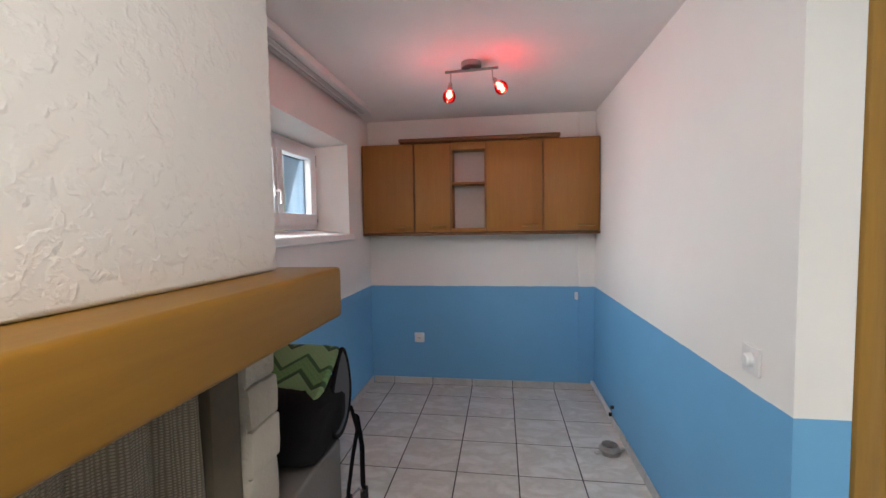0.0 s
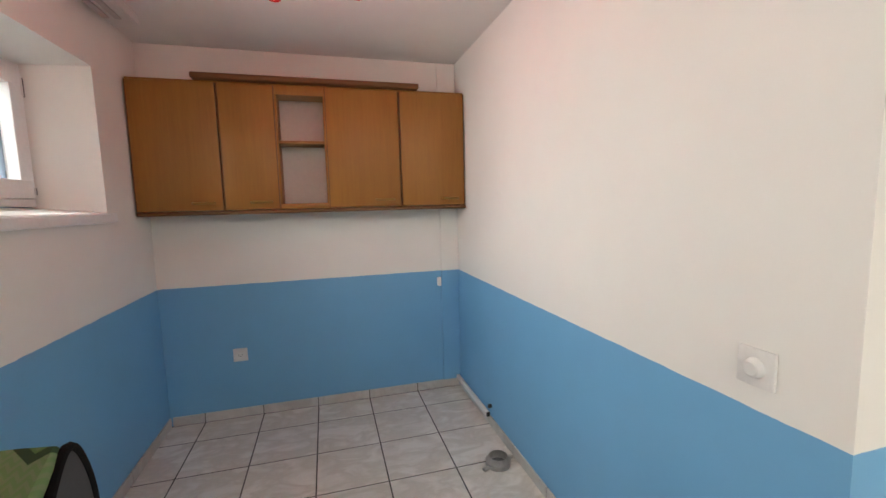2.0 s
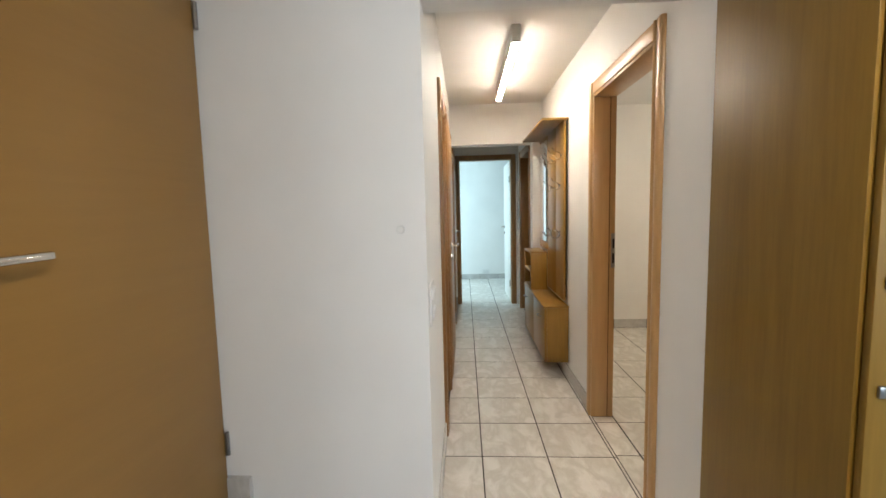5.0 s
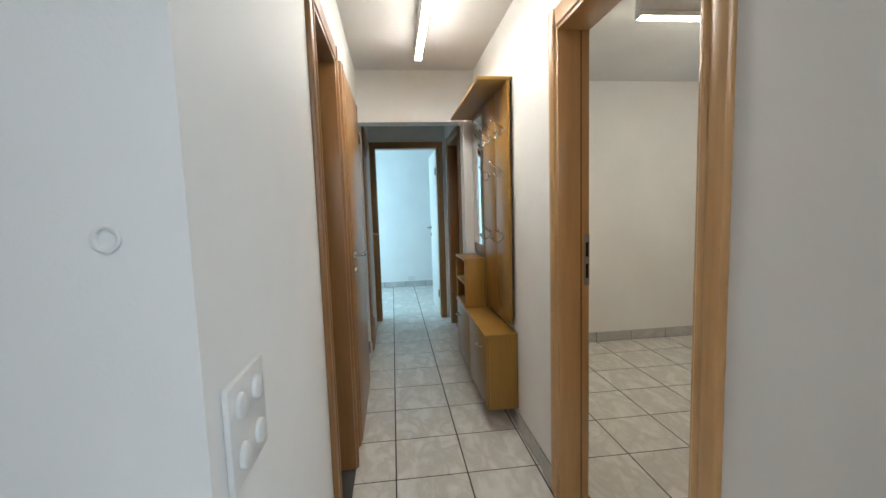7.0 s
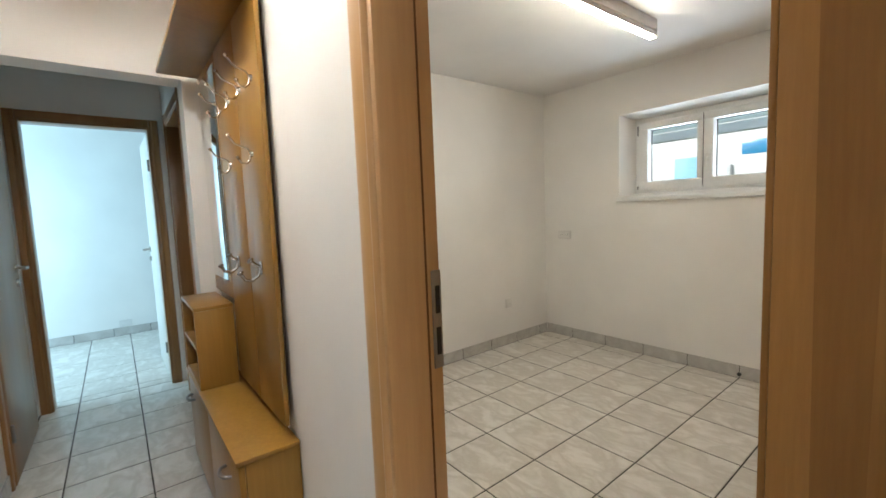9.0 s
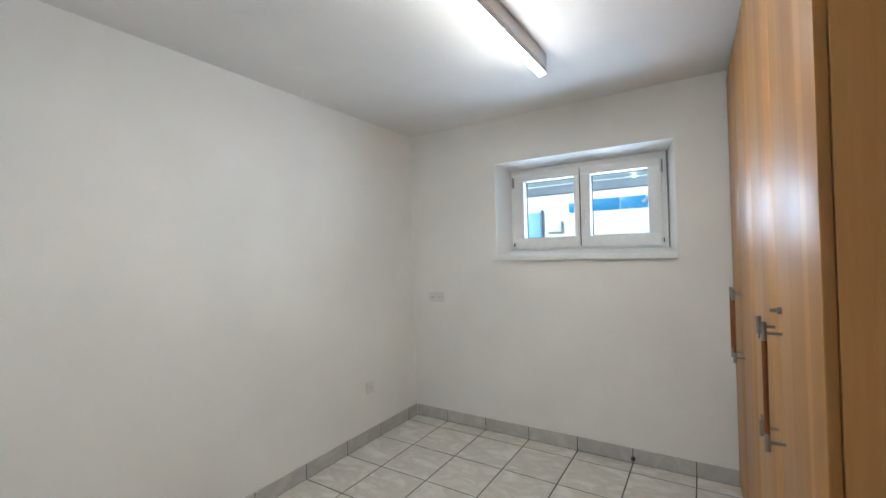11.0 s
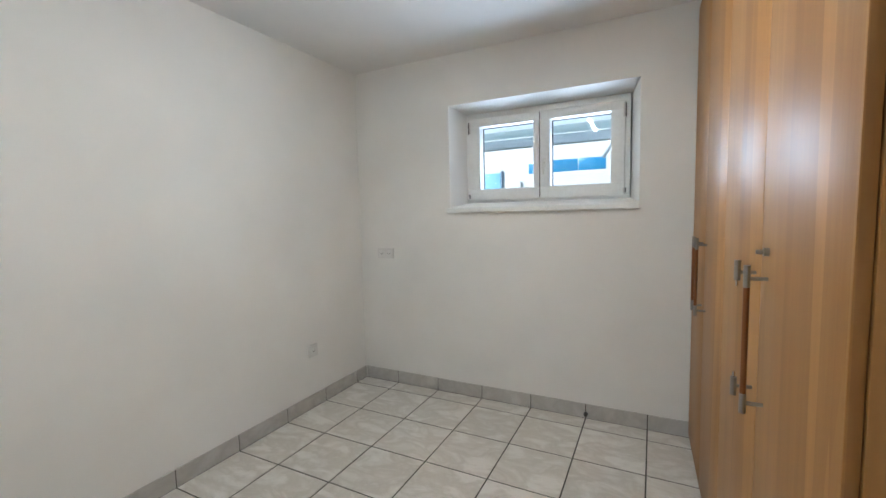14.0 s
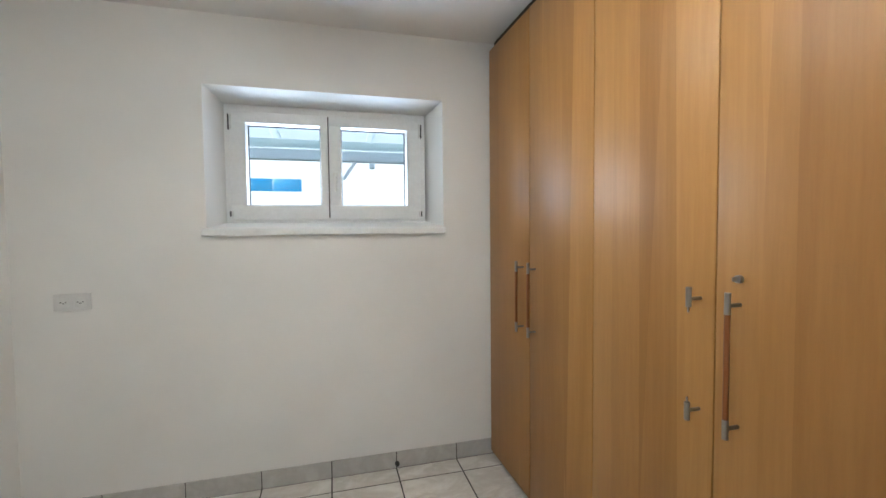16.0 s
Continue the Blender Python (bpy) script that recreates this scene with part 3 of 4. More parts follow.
# wall cabinet
wc = thing("wall_cabinet", pose(0, 0, 0), "honey-brown beech wall cabinet with four doors and open shelf", "cabinet")
YF, YB, ZT, ZB = 3.668, 3.868, 2.075, 1.355
XS = (-0.660, -0.215, 0.092, 0.372, 0.825, 1.258)
for x in XS:
    part("side_panel", box(max(x - 0.009, XS[0]), min(x + 0.009, XS[-1]), YF + 0.019, YB, ZB, ZT - 0.002, 0.002), CAB, wc)
part("top_panel", box(XS[0], XS[-1], YF + 0.02, YB, ZT - 0.002, ZT + 0.012, 0.002), CAB, wc)
part("bottom_rail", box(XS[0], XS[-1] + 0.002, YF - 0.004, YB, 1.331, 1.354, 0.006), CABEDGE, wc, "darker brown rounded bottom rail")
part("cornice", box(-0.335, 0.955, YF - 0.03, YB - 0.02, ZT + 0.013, ZT + 0.045, 0.010, 3), CABEDGE, wc, "brown moulded cornice strip")
for k, (a, b) in enumerate(zip(XS, XS[1:])):
    if k == 2:
        INS = plain("white_melamine", (0.62, 0.60, 0.57), 0.5)
        part("back_panel", box(a + 0.009, b - 0.009, YB - 0.012, YB - 0.002, ZB + 0.02, ZT - 0.02), INS, wc)
        part("shelf", box(a + 0.0095, b - 0.0095, YF + 0.02, YB - 0.013, 1.745, 1.762, 0.002), CAB, wc)
        part("upper_fascia", box(a + 0.004, b - 0.004, YF + 0.001, YF + 0.019, 2.022, ZT - 0.003, 0.003), CAB, wc)
        part("lower_fascia", box(a + 0.004, b - 0.004, YF + 0.001, YF + 0.019, ZB + 0.001, 1.387, 0.003), CAB, wc)
        part("inner_floor", box(a + 0.0095, b - 0.0095, YF + 0.02, YB - 0.013, 1.36, 1.384), CAB, wc)
        part("inner_top", box(a + 0.0095, b - 0.0095, YF + 0.02, YB - 0.013, 2.03, 2.05), CAB, wc)
        continue
    dr = part("door", box(a + 0.004, b - 0.004, YF, YF + 0.018, ZB + 0.002, ZT - 0.003, 0.004), CAB, wc)
    for e in (a + 0.0055, b - 0.0055):
        part("edge_strip", box(e - 0.0025, e + 0.0025, YF - 0.0012, YF + 0.0172, ZB + 0.003, ZT - 0.004), CABEDGE, dr)
    hx = b - 0.105
    part("handle", bm_tube([(hx - 0.055, YF, 1.40)] + [tuple(p) for p in arc((hx, YF - 0.004, 1.40), 0.055, 180, 360, (1, 0, 0), (0, 0.38, 0), 12)] + [(hx + 0.055, YF, 1.40)], 0.0075, 10), RACK, dr, "bowed wooden handle")

# ceiling lamp with two red spots
sl = thing("ceiling_spot_lamp", pose(0.335, 2.69, CA), "two-arm ceiling spot lamp with lit red glass shades", "lamp")
part("ceiling_plate", bm_tube([(0, 0, 0), (0, 0, -0.028), (0, 0, -0.032)], [0.058, 0.058, 0.050], 28), DARKSTEEL, sl)
part("bar", bm_tube([(-0.15, 0, -0.045), (0.15, 0, -0.036)], 0.0075, 10), DARKSTEEL, sl)
part("stem", bm_tube([(0, 0, -0.028), (0, 0, -0.041)], 0.012, 10), DARKSTEEL, sl)
REDGLASS = glass("red_glass", (1.0, 0.03, 0.03), 0.06)
BULB = emitter("warm_bulb", (1.0, 0.55, 0.34), 100)
for tip, axis in (((-0.118, 0, -0.044), (-0.10, -0.12, -0.98)), ((0.118, 0, -0.038), (0.50, -0.35, -0.75))):
    d = Vector(axis).normalized()
    p0 = Vector(tip) + Vector((0, 0, -0.048))
    arm = part("arm", bm_tube([tip, tuple(p0), tuple(p0 + d * 0.02)], 0.004, 8), STEEL, sl)
    c0 = p0 + d * 0.015
    part("socket", bm_tube([tuple(c0), tuple(c0 + d * 0.045)], [0.010, 0.018], 16), STEEL, arm)
    s0 = c0 + d * 0.04
    sh = bm_tube([tuple(s0 + d * k) for k in (0, 0.015, 0.035, 0.055, 0.066)], [0.017, 0.030, 0.037, 0.034, 0.027], 20, None, False)
    bmesh.ops.solidify(sh, geom=sh.faces[:], thickness=0.002)
    part("shade", sh, REDGLASS, arm, "lit red glass shade")
    part("bulb", bm_tube([tuple(s0 + d * k) for k in (0.002, 0.012, 0.028, 0.042, 0.048)], [0.008, 0.013, 0.019, 0.014, 0.004], 14), BULB, arm)

# unseen round opal ceiling lamp, added to brighten the chimney breast and vestibule
ol = thing("added_opal_lamp", pose(0.62, -0.15, CA), "unseen round lit opal ceiling lamp with a steel rim, added for light", "lamp")
part("rim", bm_tube([(0, 0, -0.0005), (0, 0, -0.022), (0, 0, -0.026)], [0.165, 0.165, 0.155], 32), STEEL, ol)
part("dome", bm_tube([(0, 0, -0.0265), (0, 0, -0.05), (0, 0, -0.075), (0, 0, -0.092), (0, 0, -0.098)], [0.150, 0.142, 0.115, 0.066, 0.012], 32), DOME, ol, "lit opal glass dome")

# curtain rail board on the ceiling
cr = thing("curtain_rail", pose(0, 0, 0), "white ceiling curtain rail board with grey tracks", "curtain rail")
part("board", box(-0.645, -0.495, 1.36, 3.48, CA - 0.026, CA - 0.0005, 0.004), PVC, cr)
part("front_lip", box(-0.512, -0.490, 1.36, 3.482, CA - 0.048, CA - 0.0265, 0.005), PVC, cr)
for x in (-0.622, -0.572):
    part("track", box(x - 0.014, x + 0.014, 1.38, 3.462, CA - 0.034, CA - 0.0265, 0.002), plain("grey_track", (0.55, 0.54, 0.52), 0.5), cr)

# stone bench and bag
bench = solid("stone_bench", box(-0.66, -0.20, 1.346, 1.96, 0.0, 0.50, 0.012, 3), STONEGREY, "low grey stone bench beside the fireplace", "bench", "")

# ---- hall ----


def cover_lamp(name, a, b, z, top, glow, label):
    """Batten lamp with a closed opal cover that glows below a white metal channel."""
    a, b = Vector((*a, 0)), Vector((*b, 0))
    d = b - a
    L = d.length
    root = thing(name, pose(a.x, a.y, top, 0, 0, math.degrees(math.atan2(d.y, d.x))), label, "lamp")
    dz = z - top
    part("channel", box(0, L, -0.026, 0.026, dz + 0.016, -0.001, 0.004), PVC, root, "white metal channel")
    part("cover_sides", box(0.006, L - 0.006, -0.021, 0.021, dz - 0.0133, dz + 0.0155, 0.003), PVC, root)
    part("opal_cover", box(0.008, L - 0.008, -0.0195, 0.0195, dz - 0.0235, dz - 0.0135, 0.004), glow, root, "lit opal cover")
    for x0, x1 in ((-0.004, 0.0055), (L - 0.0055, L + 0.004)):
        part("end_cap", box(x0, x1, -0.0235, 0.0235, dz - 0.025, dz + 0.0155, 0.003), PVC, root)
    return root


cover_lamp("hall_tube_lamp", (3.32, 0.232), (4.63, 0.228), 2.305, CH, TUBE, "lit fluorescent batten lamp on the hall ceiling")
cover_lamp("room_tube_lamp", (3.938, -2.495), (3.965, -0.92), 2.305, CB, TUBE_B, "lit fluorescent batten lamp on the white ceiling")

# coat rack with bench, box shelf and mirror
rk = thing("coat_rack", pose(0, 0, 0), "golden beech hall coat rack with mirror, shoe bench and hooks", "coat rack")
XR0, XR1 = 4.05, 5.082
SW = -0.245
part("top_shelf", box(XR0 - 0.008, XR1, SW + 0.002, -0.045, 1.985, 2.003, 0.004), RACK, rk)
for a, b in ((XR0, 4.337), (4.341, 4.664)):
    part("back_panel", box(a, b, SW + 0.018, SW + 0.034, 0.61, 1.984, 0.003), RACK, rk)
for a in (XR0 + 0.05, 4.60):
    part("wall_batten", box(a, a + 0.03, SW + 0.0005, SW + 0.0175, 0.62, 1.98, 0.002), GASKET, rk, "dark fixing batten behind the panels")
part("mirror_back", box(4.668, XR1, SW + 0.018, SW + 0.030, 0.945, 1.984, 0.002), RACK, rk)
part("mirror", box(4.692, 5.052, SW + 0.0305, SW + 0.0345, 1.02, 1.95, 0.001), MIRROR, rk, "tall mirror pane")
part("bench_box", box(4.018, XR1 + 0.002, SW + 0.002, -0.077, 0.120, 0.553, 0.003), RACK, rk)
part("bench_top", box(4.014, XR1 + 0.006, SW + 0.002, -0.050, 0.554, 0.570, 0.003), RACK, rk)
part("bench_foot", box(4.38, 4.95, SW + 0.024, -0.195, 0.0, 0.119, 0.003), RACK, rk, "recessed beech plinth")
for a, b in ((4.020, 4.548), (4.552, XR1)):
    fl = part("flap_door", box(a, b, -0.0765, -0.058, 0.124, 0.548, 0.003), RACK, rk)
    c = a + 0.165 if a < 4.2 else b - 0.14
    part("pull", bm_tube([(c - 0.04, -0.058, 0.462)] + [tuple(p) for p in arc((c, -0.054, 0.462), 0.04, 180, 360, (1, 0, 0), (0, -0.6, 0), 10)] + [(c + 0.04, -0.058, 0.462)], 0.006, 8), DARKSTEEL, fl, "bowed steel pull")
BX = 4.685
for z0, z1 in ((0.571, 0.586), (0.737, 0.752), (0.912, 0.928)):
    top = z1 > 0.9
    part("box_shelf", box(BX if top else BX + 0.0165, XR1 if top else XR1 - 0.0165, SW + 0.035, -0.058, z0, z1, 0.002), RACK, rk)
for x in (BX, XR1 - 0.016):
    part("box_side", box(x, x + 0.016, SW + 0.035, -0.058, 0.571, 0.9115, 0.002), RACK, rk)
part("box_back", box(BX + 0.0165, XR1 - 0.0165, SW + 0.0352, SW + 0.041, 0.5865, 0.9115), RACK, rk)


def coat_hook(x, z, big=True):
    """Bent wire double hook with ball tips, or a stout single hook."""
    y0 = SW + 0.0345
    if big:
        r = part("coat_hook", bm_tube([(x, y0, z), (x, y0 + 0.007, z)], [0.011, 0.009], 14), STEEL, rk, "bent chrome double hook with ball tips")
        up = [(x, y0 + 0.006, z - 0.002), (x, y0 + 0.014, z + 0.016), (x, y0 + 0.030, z + 0.022), (x, y0 + 0.052, z + 0.030), (x, y0 + 0.068, z + 0.052)]
        low = [(x, y0 + 0.006, z), (x, y0 + 0.010, z - 0.022), (x, y0 + 0.022, z - 0.033), (x, y0 + 0.036, z - 0.030), (x, y0 + 0.044, z - 0.016)]
        rad = 0.0034
    else:
        r = part("coat_hook", box(x - 0.011, x + 0.011, y0 + 0.0003, y0 + 0.007, z - 0.024, z + 0.024, 0.004), STEEL, rk, "stout bent chrome hook")
        up = [(x, y0 + 0.006, z + 0.006), (x, y0 + 0.022, z + 0.014), (x, y0 + 0.034, z + 0.026)]
        low = [(x, y0 + 0.006, z), (x, y0 + 0.014, z - 0.026), (x, y0 + 0.034, z - 0.040), (x, y0 + 0.056, z - 0.034), (x, y0 + 0.068, z - 0.012)]
        rad = 0.0058
    for nm, pts in (("upper_prong", up), ("lower_prong", low)):
        part(nm, bm_tube(pts, rad, 8), STEEL, r)
        a, b = Vector(pts[-1]), (Vector(pts[-1]) - Vector(pts[-2])).normalized()
        part("tip", bm_tube([tuple(a - b * 0.004), tuple(a), tuple(a + b * 0.006), tuple(a + b * 0.009)], [rad, rad * 1.9, rad * 1.9, rad * 0.6], 10), STEEL, r)


for x in (4.125, 4.285, 4.455, 4.605):
    coat_hook(x, 1.735)
for x in (4.18, 4.495):
    coat_hook(x, 1.505)
    coat_hook(x - 0.005, 1.125, False)

# tall oak cabinet beside the hall entrance
tc = thing("tall_cabinet", pose(0, 0, 0), "tall dark oak cabinet with smooth side panel", "cabinet")
part("side_panel", box(1.685, 2.208, -0.262, -0.243, 0.0, 2.05, 0.002), OAK, tc, "smooth brown oak side panel")
part("side_panel", box(1.685, 2.208, -1.162, -1.143, 0.0, 2.05, 0.002), OAK, tc)
part("back_panel", box(2.196, 2.207, -1.142, -0.263, 0.0, 2.048), OAK, tc)
part("top_panel", box(1.685, 2.195, -1.142, -0.263, 2.03, 2.049, 0.002), OAK, tc)
part("plinth", box(1.70, 2.19, -1.142, -0.263, 0.0, 0.08), OAK, tc)
for a, b in ((-1.158, -0.704), (-0.700, -0.252)):
    part("door", box(1.664, 1.682, a, b, 0.085, 1.985, 0.003), OAK, tc)
for z in (1.17, 0.95):
    part("catch", box(1.656, 1.6635, -0.285, -0.268, z - 0.012, z + 0.012, 0.002), DARKSTEEL, tc, "small metal catch")

# ---- white room ----
wd = thing("wardrobe", pose(3.082, -1.372, 0, 0, 0, 1.13) @ pose(-3.082, 1.372, 0), "floor-to-ceiling alder wardrobe with four smooth doors", "wardrobe")
XF = 3.082
YS = (-3.276, -2.798, -2.321, -1.839, -1.372)
part("end_panel", box(2.515, XF - 0.0215, -1.391, -1.370, 0.0, 2.338, 0.002), WARD, wd, "smooth glossy end panel")
part("end_panel", box(2.515, XF - 0.0215, -3.278, -3.262, 0.0, 2.338, 0.002), WARD, wd)
# plinth in void black: the recess's shade is put into its colour
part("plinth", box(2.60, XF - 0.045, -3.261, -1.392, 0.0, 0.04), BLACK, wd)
part("body", box(2.515, XF - 0.024, -3.261, -1.392, 0.041, 2.336), WARD, wd)
# black block drawn for the shaded gap below the ceiling
part("top_gap_shade", box(2.53, XF - 0.03, -3.27, -1.38, 2.3385, CB - 0.002), BLACK, wd)
for k, (a, b) in enumerate(zip(YS, YS[1:])):
    dm = box(0, 0.020, a + 0.0015, b - 0.0015, 0.03, 2.335, 0.0025)
    dr = part("door", dm, WARD, wd)
    dr.location = (XF - 0.020, 0, 0)


def bar_handle(y, bar=True):
    for i, (za, zb, post) in enumerate(((1.125, 1.175, 1.145), (0.834, 0.880, 0.858))):
        m = part("handle_mount", bm_tube([(XF + 0.038, y, za), (XF + 0.038, y, zb)], 0.0068, 12), DARKSTEEL, wd, "grey metal handle mount")
        part("post", bm_tube([(XF, y, post), (XF + 0.038, y, post)], 0.0046, 10), DARKSTEEL, m)
        if not bar:
            z2 = za if i == 0 else zb
            s = -1 if i == 0 else 1
            part("pin", bm_tube([(XF + 0.038, y, z2), (XF + 0.038, y, z2 + 0.014 * s)], 0.003, 8), STEEL, m)
    if bar:
        part("handle_bar", bm_tube([(XF + 0.038, y, 0.8805), (XF + 0.038, y, 1.1245)], 0.0064, 12), WARDBAR, wd, "reddish wooden handle bar")


bar_handle(-2.861)
bar_handle(-2.741)
bar_handle(-1.881, False)
bar_handle(-1.776)
lk = part("lock", bm_tube([(XF, -1.777, 1.205), (XF + 0.010, -1.777, 1.205), (XF + 0.009, -1.777, 1.205)], [0.0095, 0.0090, 0.0060], 16), DARKSTEEL, wd, "round cylinder lock with key")
part("key", box(XF + 0.010, XF + 0.024, -1.7782, -1.7758, 1.200, 1.210, 0.001), DARKSTEEL, lk)

# sockets and switches


PLATE = plain("grey_white_switch_plate", (0.72, 0.715, 0.70), 0.35)


def plate(name, m, w, h, label, category, extra=None):
    root = thing(name, m, label, category)
    part("cover", box(-w / 2, w / 2, 0.0003, 0.010, -h / 2, h / 2, 0.003), PLATE, root)
    if extra:
        extra(root, w, h)
    return root


def triple_holes(root, w, h):
    n = max(1, round(w / 0.07))
    for k in range(n):
        cx = (k - (n - 1) / 2) * 0.066
        ins = part("insert", box(cx - 0.023, cx + 0.023, 0.009, 0.0115, -0.023, 0.023, 0.002), PVC, root)
        for ax, az in ((-0.010, 0.0), (0.010, 0.0), (0.0, -0.006)):
            part("pin_hole", bm_tube([(cx + ax, 0.0115, az), (cx + ax, 0.0119, az)], 0.003, 8), BLACK, ins)


def knob(root, w, h):
    part("knob", bm_tube([(0, 0.009, 0), (0, 0.013, 0), (0, 0.024, 0), (0, 0.027, 0)], [0.024, 0.022, 0.019, 0.015], 22), PVC, root, "round white dimmer knob")


plate("wall_socket", face_south(-0.233, 3.87) @ pose(0, 0, 0.421), 0.085, 0.085, "white wall socket on the blue dado", "socket", triple_holes)
plate("dimmer_switch", face_west(1.262, 1.669) @ pose(0, 0, 0.983), 0.085, 0.088, "white dimmer switch with round knob", "switch", knob)
plate("wall_socket", face_west(5.388, -2.716) @ pose(0, 0, 0.395), 0.08, 0.085, "white wall socket low on white wall", "socket", triple_holes)
plate("wall_socket", face_west(5.388, -0.972) @ pose(0, 0, 0.363), 0.085, 0.085, "white wall socket low on white wall by the doorway", "socket", triple_holes)
plate("double_socket", face_north(5.155, -3.30) @ pose(0, 0, 1.015), 0.145, 0.078, "white double wall socket below the window level", "socket", triple_holes)


def rockers(root, w, h):
    for cz in (-0.038, 0.038):
        for cx in (-0.035, 0.035):
            part("button", bm_tube([(cx, 0.009, cz), (cx, 0.016, cz), (cx, 0.018, cz)], [0.020, 0.019, 0.015], 18), PVC, root)


plate("switch_plate", face_south(2.417, 0.685) @ pose(0, 0, 0.973), 0.155, 0.155, "white switch plate with round push buttons", "switch", rockers)
plate("light_switch", face_north(5.36, -0.195) @ pose(0, 0, 1.07), 0.08, 0.08, "white light switch beyond the pier", "switch")
rg = part("wall_ring", bm_tube([tuple(p) for p in arc((2.291, 0.775, 1.267), 0.014, 0, 360, (0, 1, 0), (0, 0, 1), 20)], 0.003, 8), PVC)
tagged(rg, "small white plastic ring on white wall", "ring")

# ---- tiles ----
P = 0.3495
_cache = {}


def tile_piece(parent, x0, x1, y0, y1, z, matl, name="tile"):
    w, d = x1 - x0, y1 - y0
    if w < 0.006 or d < 0.006:
        return
    key = (round(w, 3), round(d, 3), matl.name)
    if key not in _cache:
        bm = bmesh.new()
        i = min(0.003, w / 4, d / 4)
        lo = [bm.verts.new((sx * w / 2, sy * d / 2, -0.006)) for sx, sy in ((-1, -1), (1, -1), (1, 1), (-1, 1))]
        md = [bm.verts.new((sx * w / 2, sy * d / 2, -0.0015)) for sx, sy in ((-1, -1), (1, -1), (1, 1), (-1, 1))]
        up = [bm.verts.new((sx * (w / 2 - i), sy * (d / 2 - i), 0)) for sx, sy in ((-1, -1), (1, -1), (1, 1), (-1, 1))]
        for a, b in ((lo, md), (md, up)):
            for k in range(4):
                bm.faces.new((a[k], a[(k + 1) % 4], b[(k + 1) % 4], b[k]))
        bm.faces.new(up)
        _cache[key] = mesh_of(name, bm, matl, smooth=False)
    ob = new(name, _cache[key])
    ob.location = ((x0 + x1) / 2, (y0 + y1) / 2, z)
    ob.parent = parent


def tile_floor(parent, x0, x1, y0, y1, ox, oy, z=0.0, px=P):
    """Square tiles between the bounds on a grid with a joint crossing at (ox, oy)."""
    j = 0.0035
    i0, i1 = math.floor((x0 - ox) / px), math.ceil((x1 - ox) / px)
    k0, k1 = math.floor((y0 - oy) / P), math.ceil((y1 - oy) / P)
    for i in range(i0, i1):
        for k in range(k0, k1):
            a, b = max(x0, ox + i * px + j), min(x1, ox + (i + 1) * px - j)
            c, d = max(y0, oy + k * P + j), min(y1, oy + (k + 1) * P - j)
            tile_piece(parent, a, b, c, d, z, TILE)


fa, fh, fb, ff = (bpy.data.objects[n] for n in ("floor_blue_room", "floor_hall", "floor_white_room", "floor_far_room"))
tile_floor(fa, -0.66, 2.36, -2.69, 3.862, 0.931, 3.281)
tile_floor(fh, 2.36, 6.68, -0.237, 0.677, 4.016, 0.127, 0.0, 0.3515)
tile_floor(fb, 2.62, 3.40, -0.365, -0.243, 4.027, -1.769)
tile_floor(fb, 2.51, 5.38, -3.292, -0.372, 4.027, -1.769)
tile_floor(ff, 6.69, 8.77, -1.69, 2.09, 4.007, 0.127)


def skirting(parent, m, length, height, origin, matl=SKIRT, step=P):
    """Skirting tiles on a wall frame m along local x; origin: local x of a joint."""
    back = new("skirting_joint", mesh_of("skirting_joint", box(0.0, length, 0.0003, 0.0065, 0.001, height - 0.002), GROUT, smooth=False))
    back.parent = parent
    back.matrix_world = m
    k = math.floor(-origin / step)
    while origin + k * step < length:
        a, b = max(0.0, origin + k * step + 0.0025), min(length, origin + (k + 1) * step - 0.0025)
        k += 1
        if b - a < 0.02:
            continue
        key = ("s", round(b - a, 3), height, matl.name)
        if key not in _cache:
            bm = box(-(b - a) / 2, (b - a) / 2, 0.0005, 0.010, 0.001, height, 0.0015, 1)
            _cache[key] = mesh_of("skirting_tile", bm, matl, smooth=False)
        ob = new("skirting_tile", _cache[key])
        ob.parent = parent
        ob.matrix_world = m @ pose((a + b) / 2, 0, 0)


SH = 0.092
skirting(bpy.data.objects["wall_white_room_south"], face_north(3.105, -3.30), 2.27, SH, 4.027 - 3.105)
skirting(bpy.data.objects["wall_white_room_east"], face_west(5.388, -3.29), 2.9, SH, 3.29 - 1.769)
skirting(bpy.data.objects["wall_hall_south"], face_north(3.50, -0.245), 1.62, SH, 4.007 - 3.50)
skirting(bpy.data.objects["wall_hall_south"], face_north(2.22, -0.245), 0.30, SH, 0.1)
skirting(bpy.data.objects["wall_hall_north"], face_south(3.145, 0.685), 0.78, SH, 0.1)
skirting(bpy.data.objects["wall_hall_north"], face_south(5.55, 0.685), 0.60, SH, 0.1)
skirting(bpy.data.objects["wall_far_room_east"], face_west(8.78, -1.6), 3.6, SH, 0.127)
skirting(bpy.data.objects["wall_vestibule_east"], face_west(2.295, 0.69), 0.70, 0.085, 1.166 - 0.69)
skirting(bpy.data.objects["wall_blue_room_north"], face_south(1.25, 3.87), 1.9, 0.06, 0.32)
skirting(bpy.data.objects["wall_blue_room_east"], face_west(1.262, 1.49), 2.37, 0.06, 0.04)
skirting(bpy.data.objects["wall_blue_room_west"], face_east(-0.667, 3.86), 1.9, 0.06, 0.2)
skirting(bpy.data.objects["wall_cellar_door"], face_south(2.285, 1.495), 0.84, 0.197, 0.33)
tall = solid("skirting_end_tile", box(2.270, 2.2945, 1.385, 1.484, 0.0855, 0.33, 0.0015, 1), SKIRT, "tall tile upstand at the door step", "skirting")

# ---- bag and clutter in the blue room ----


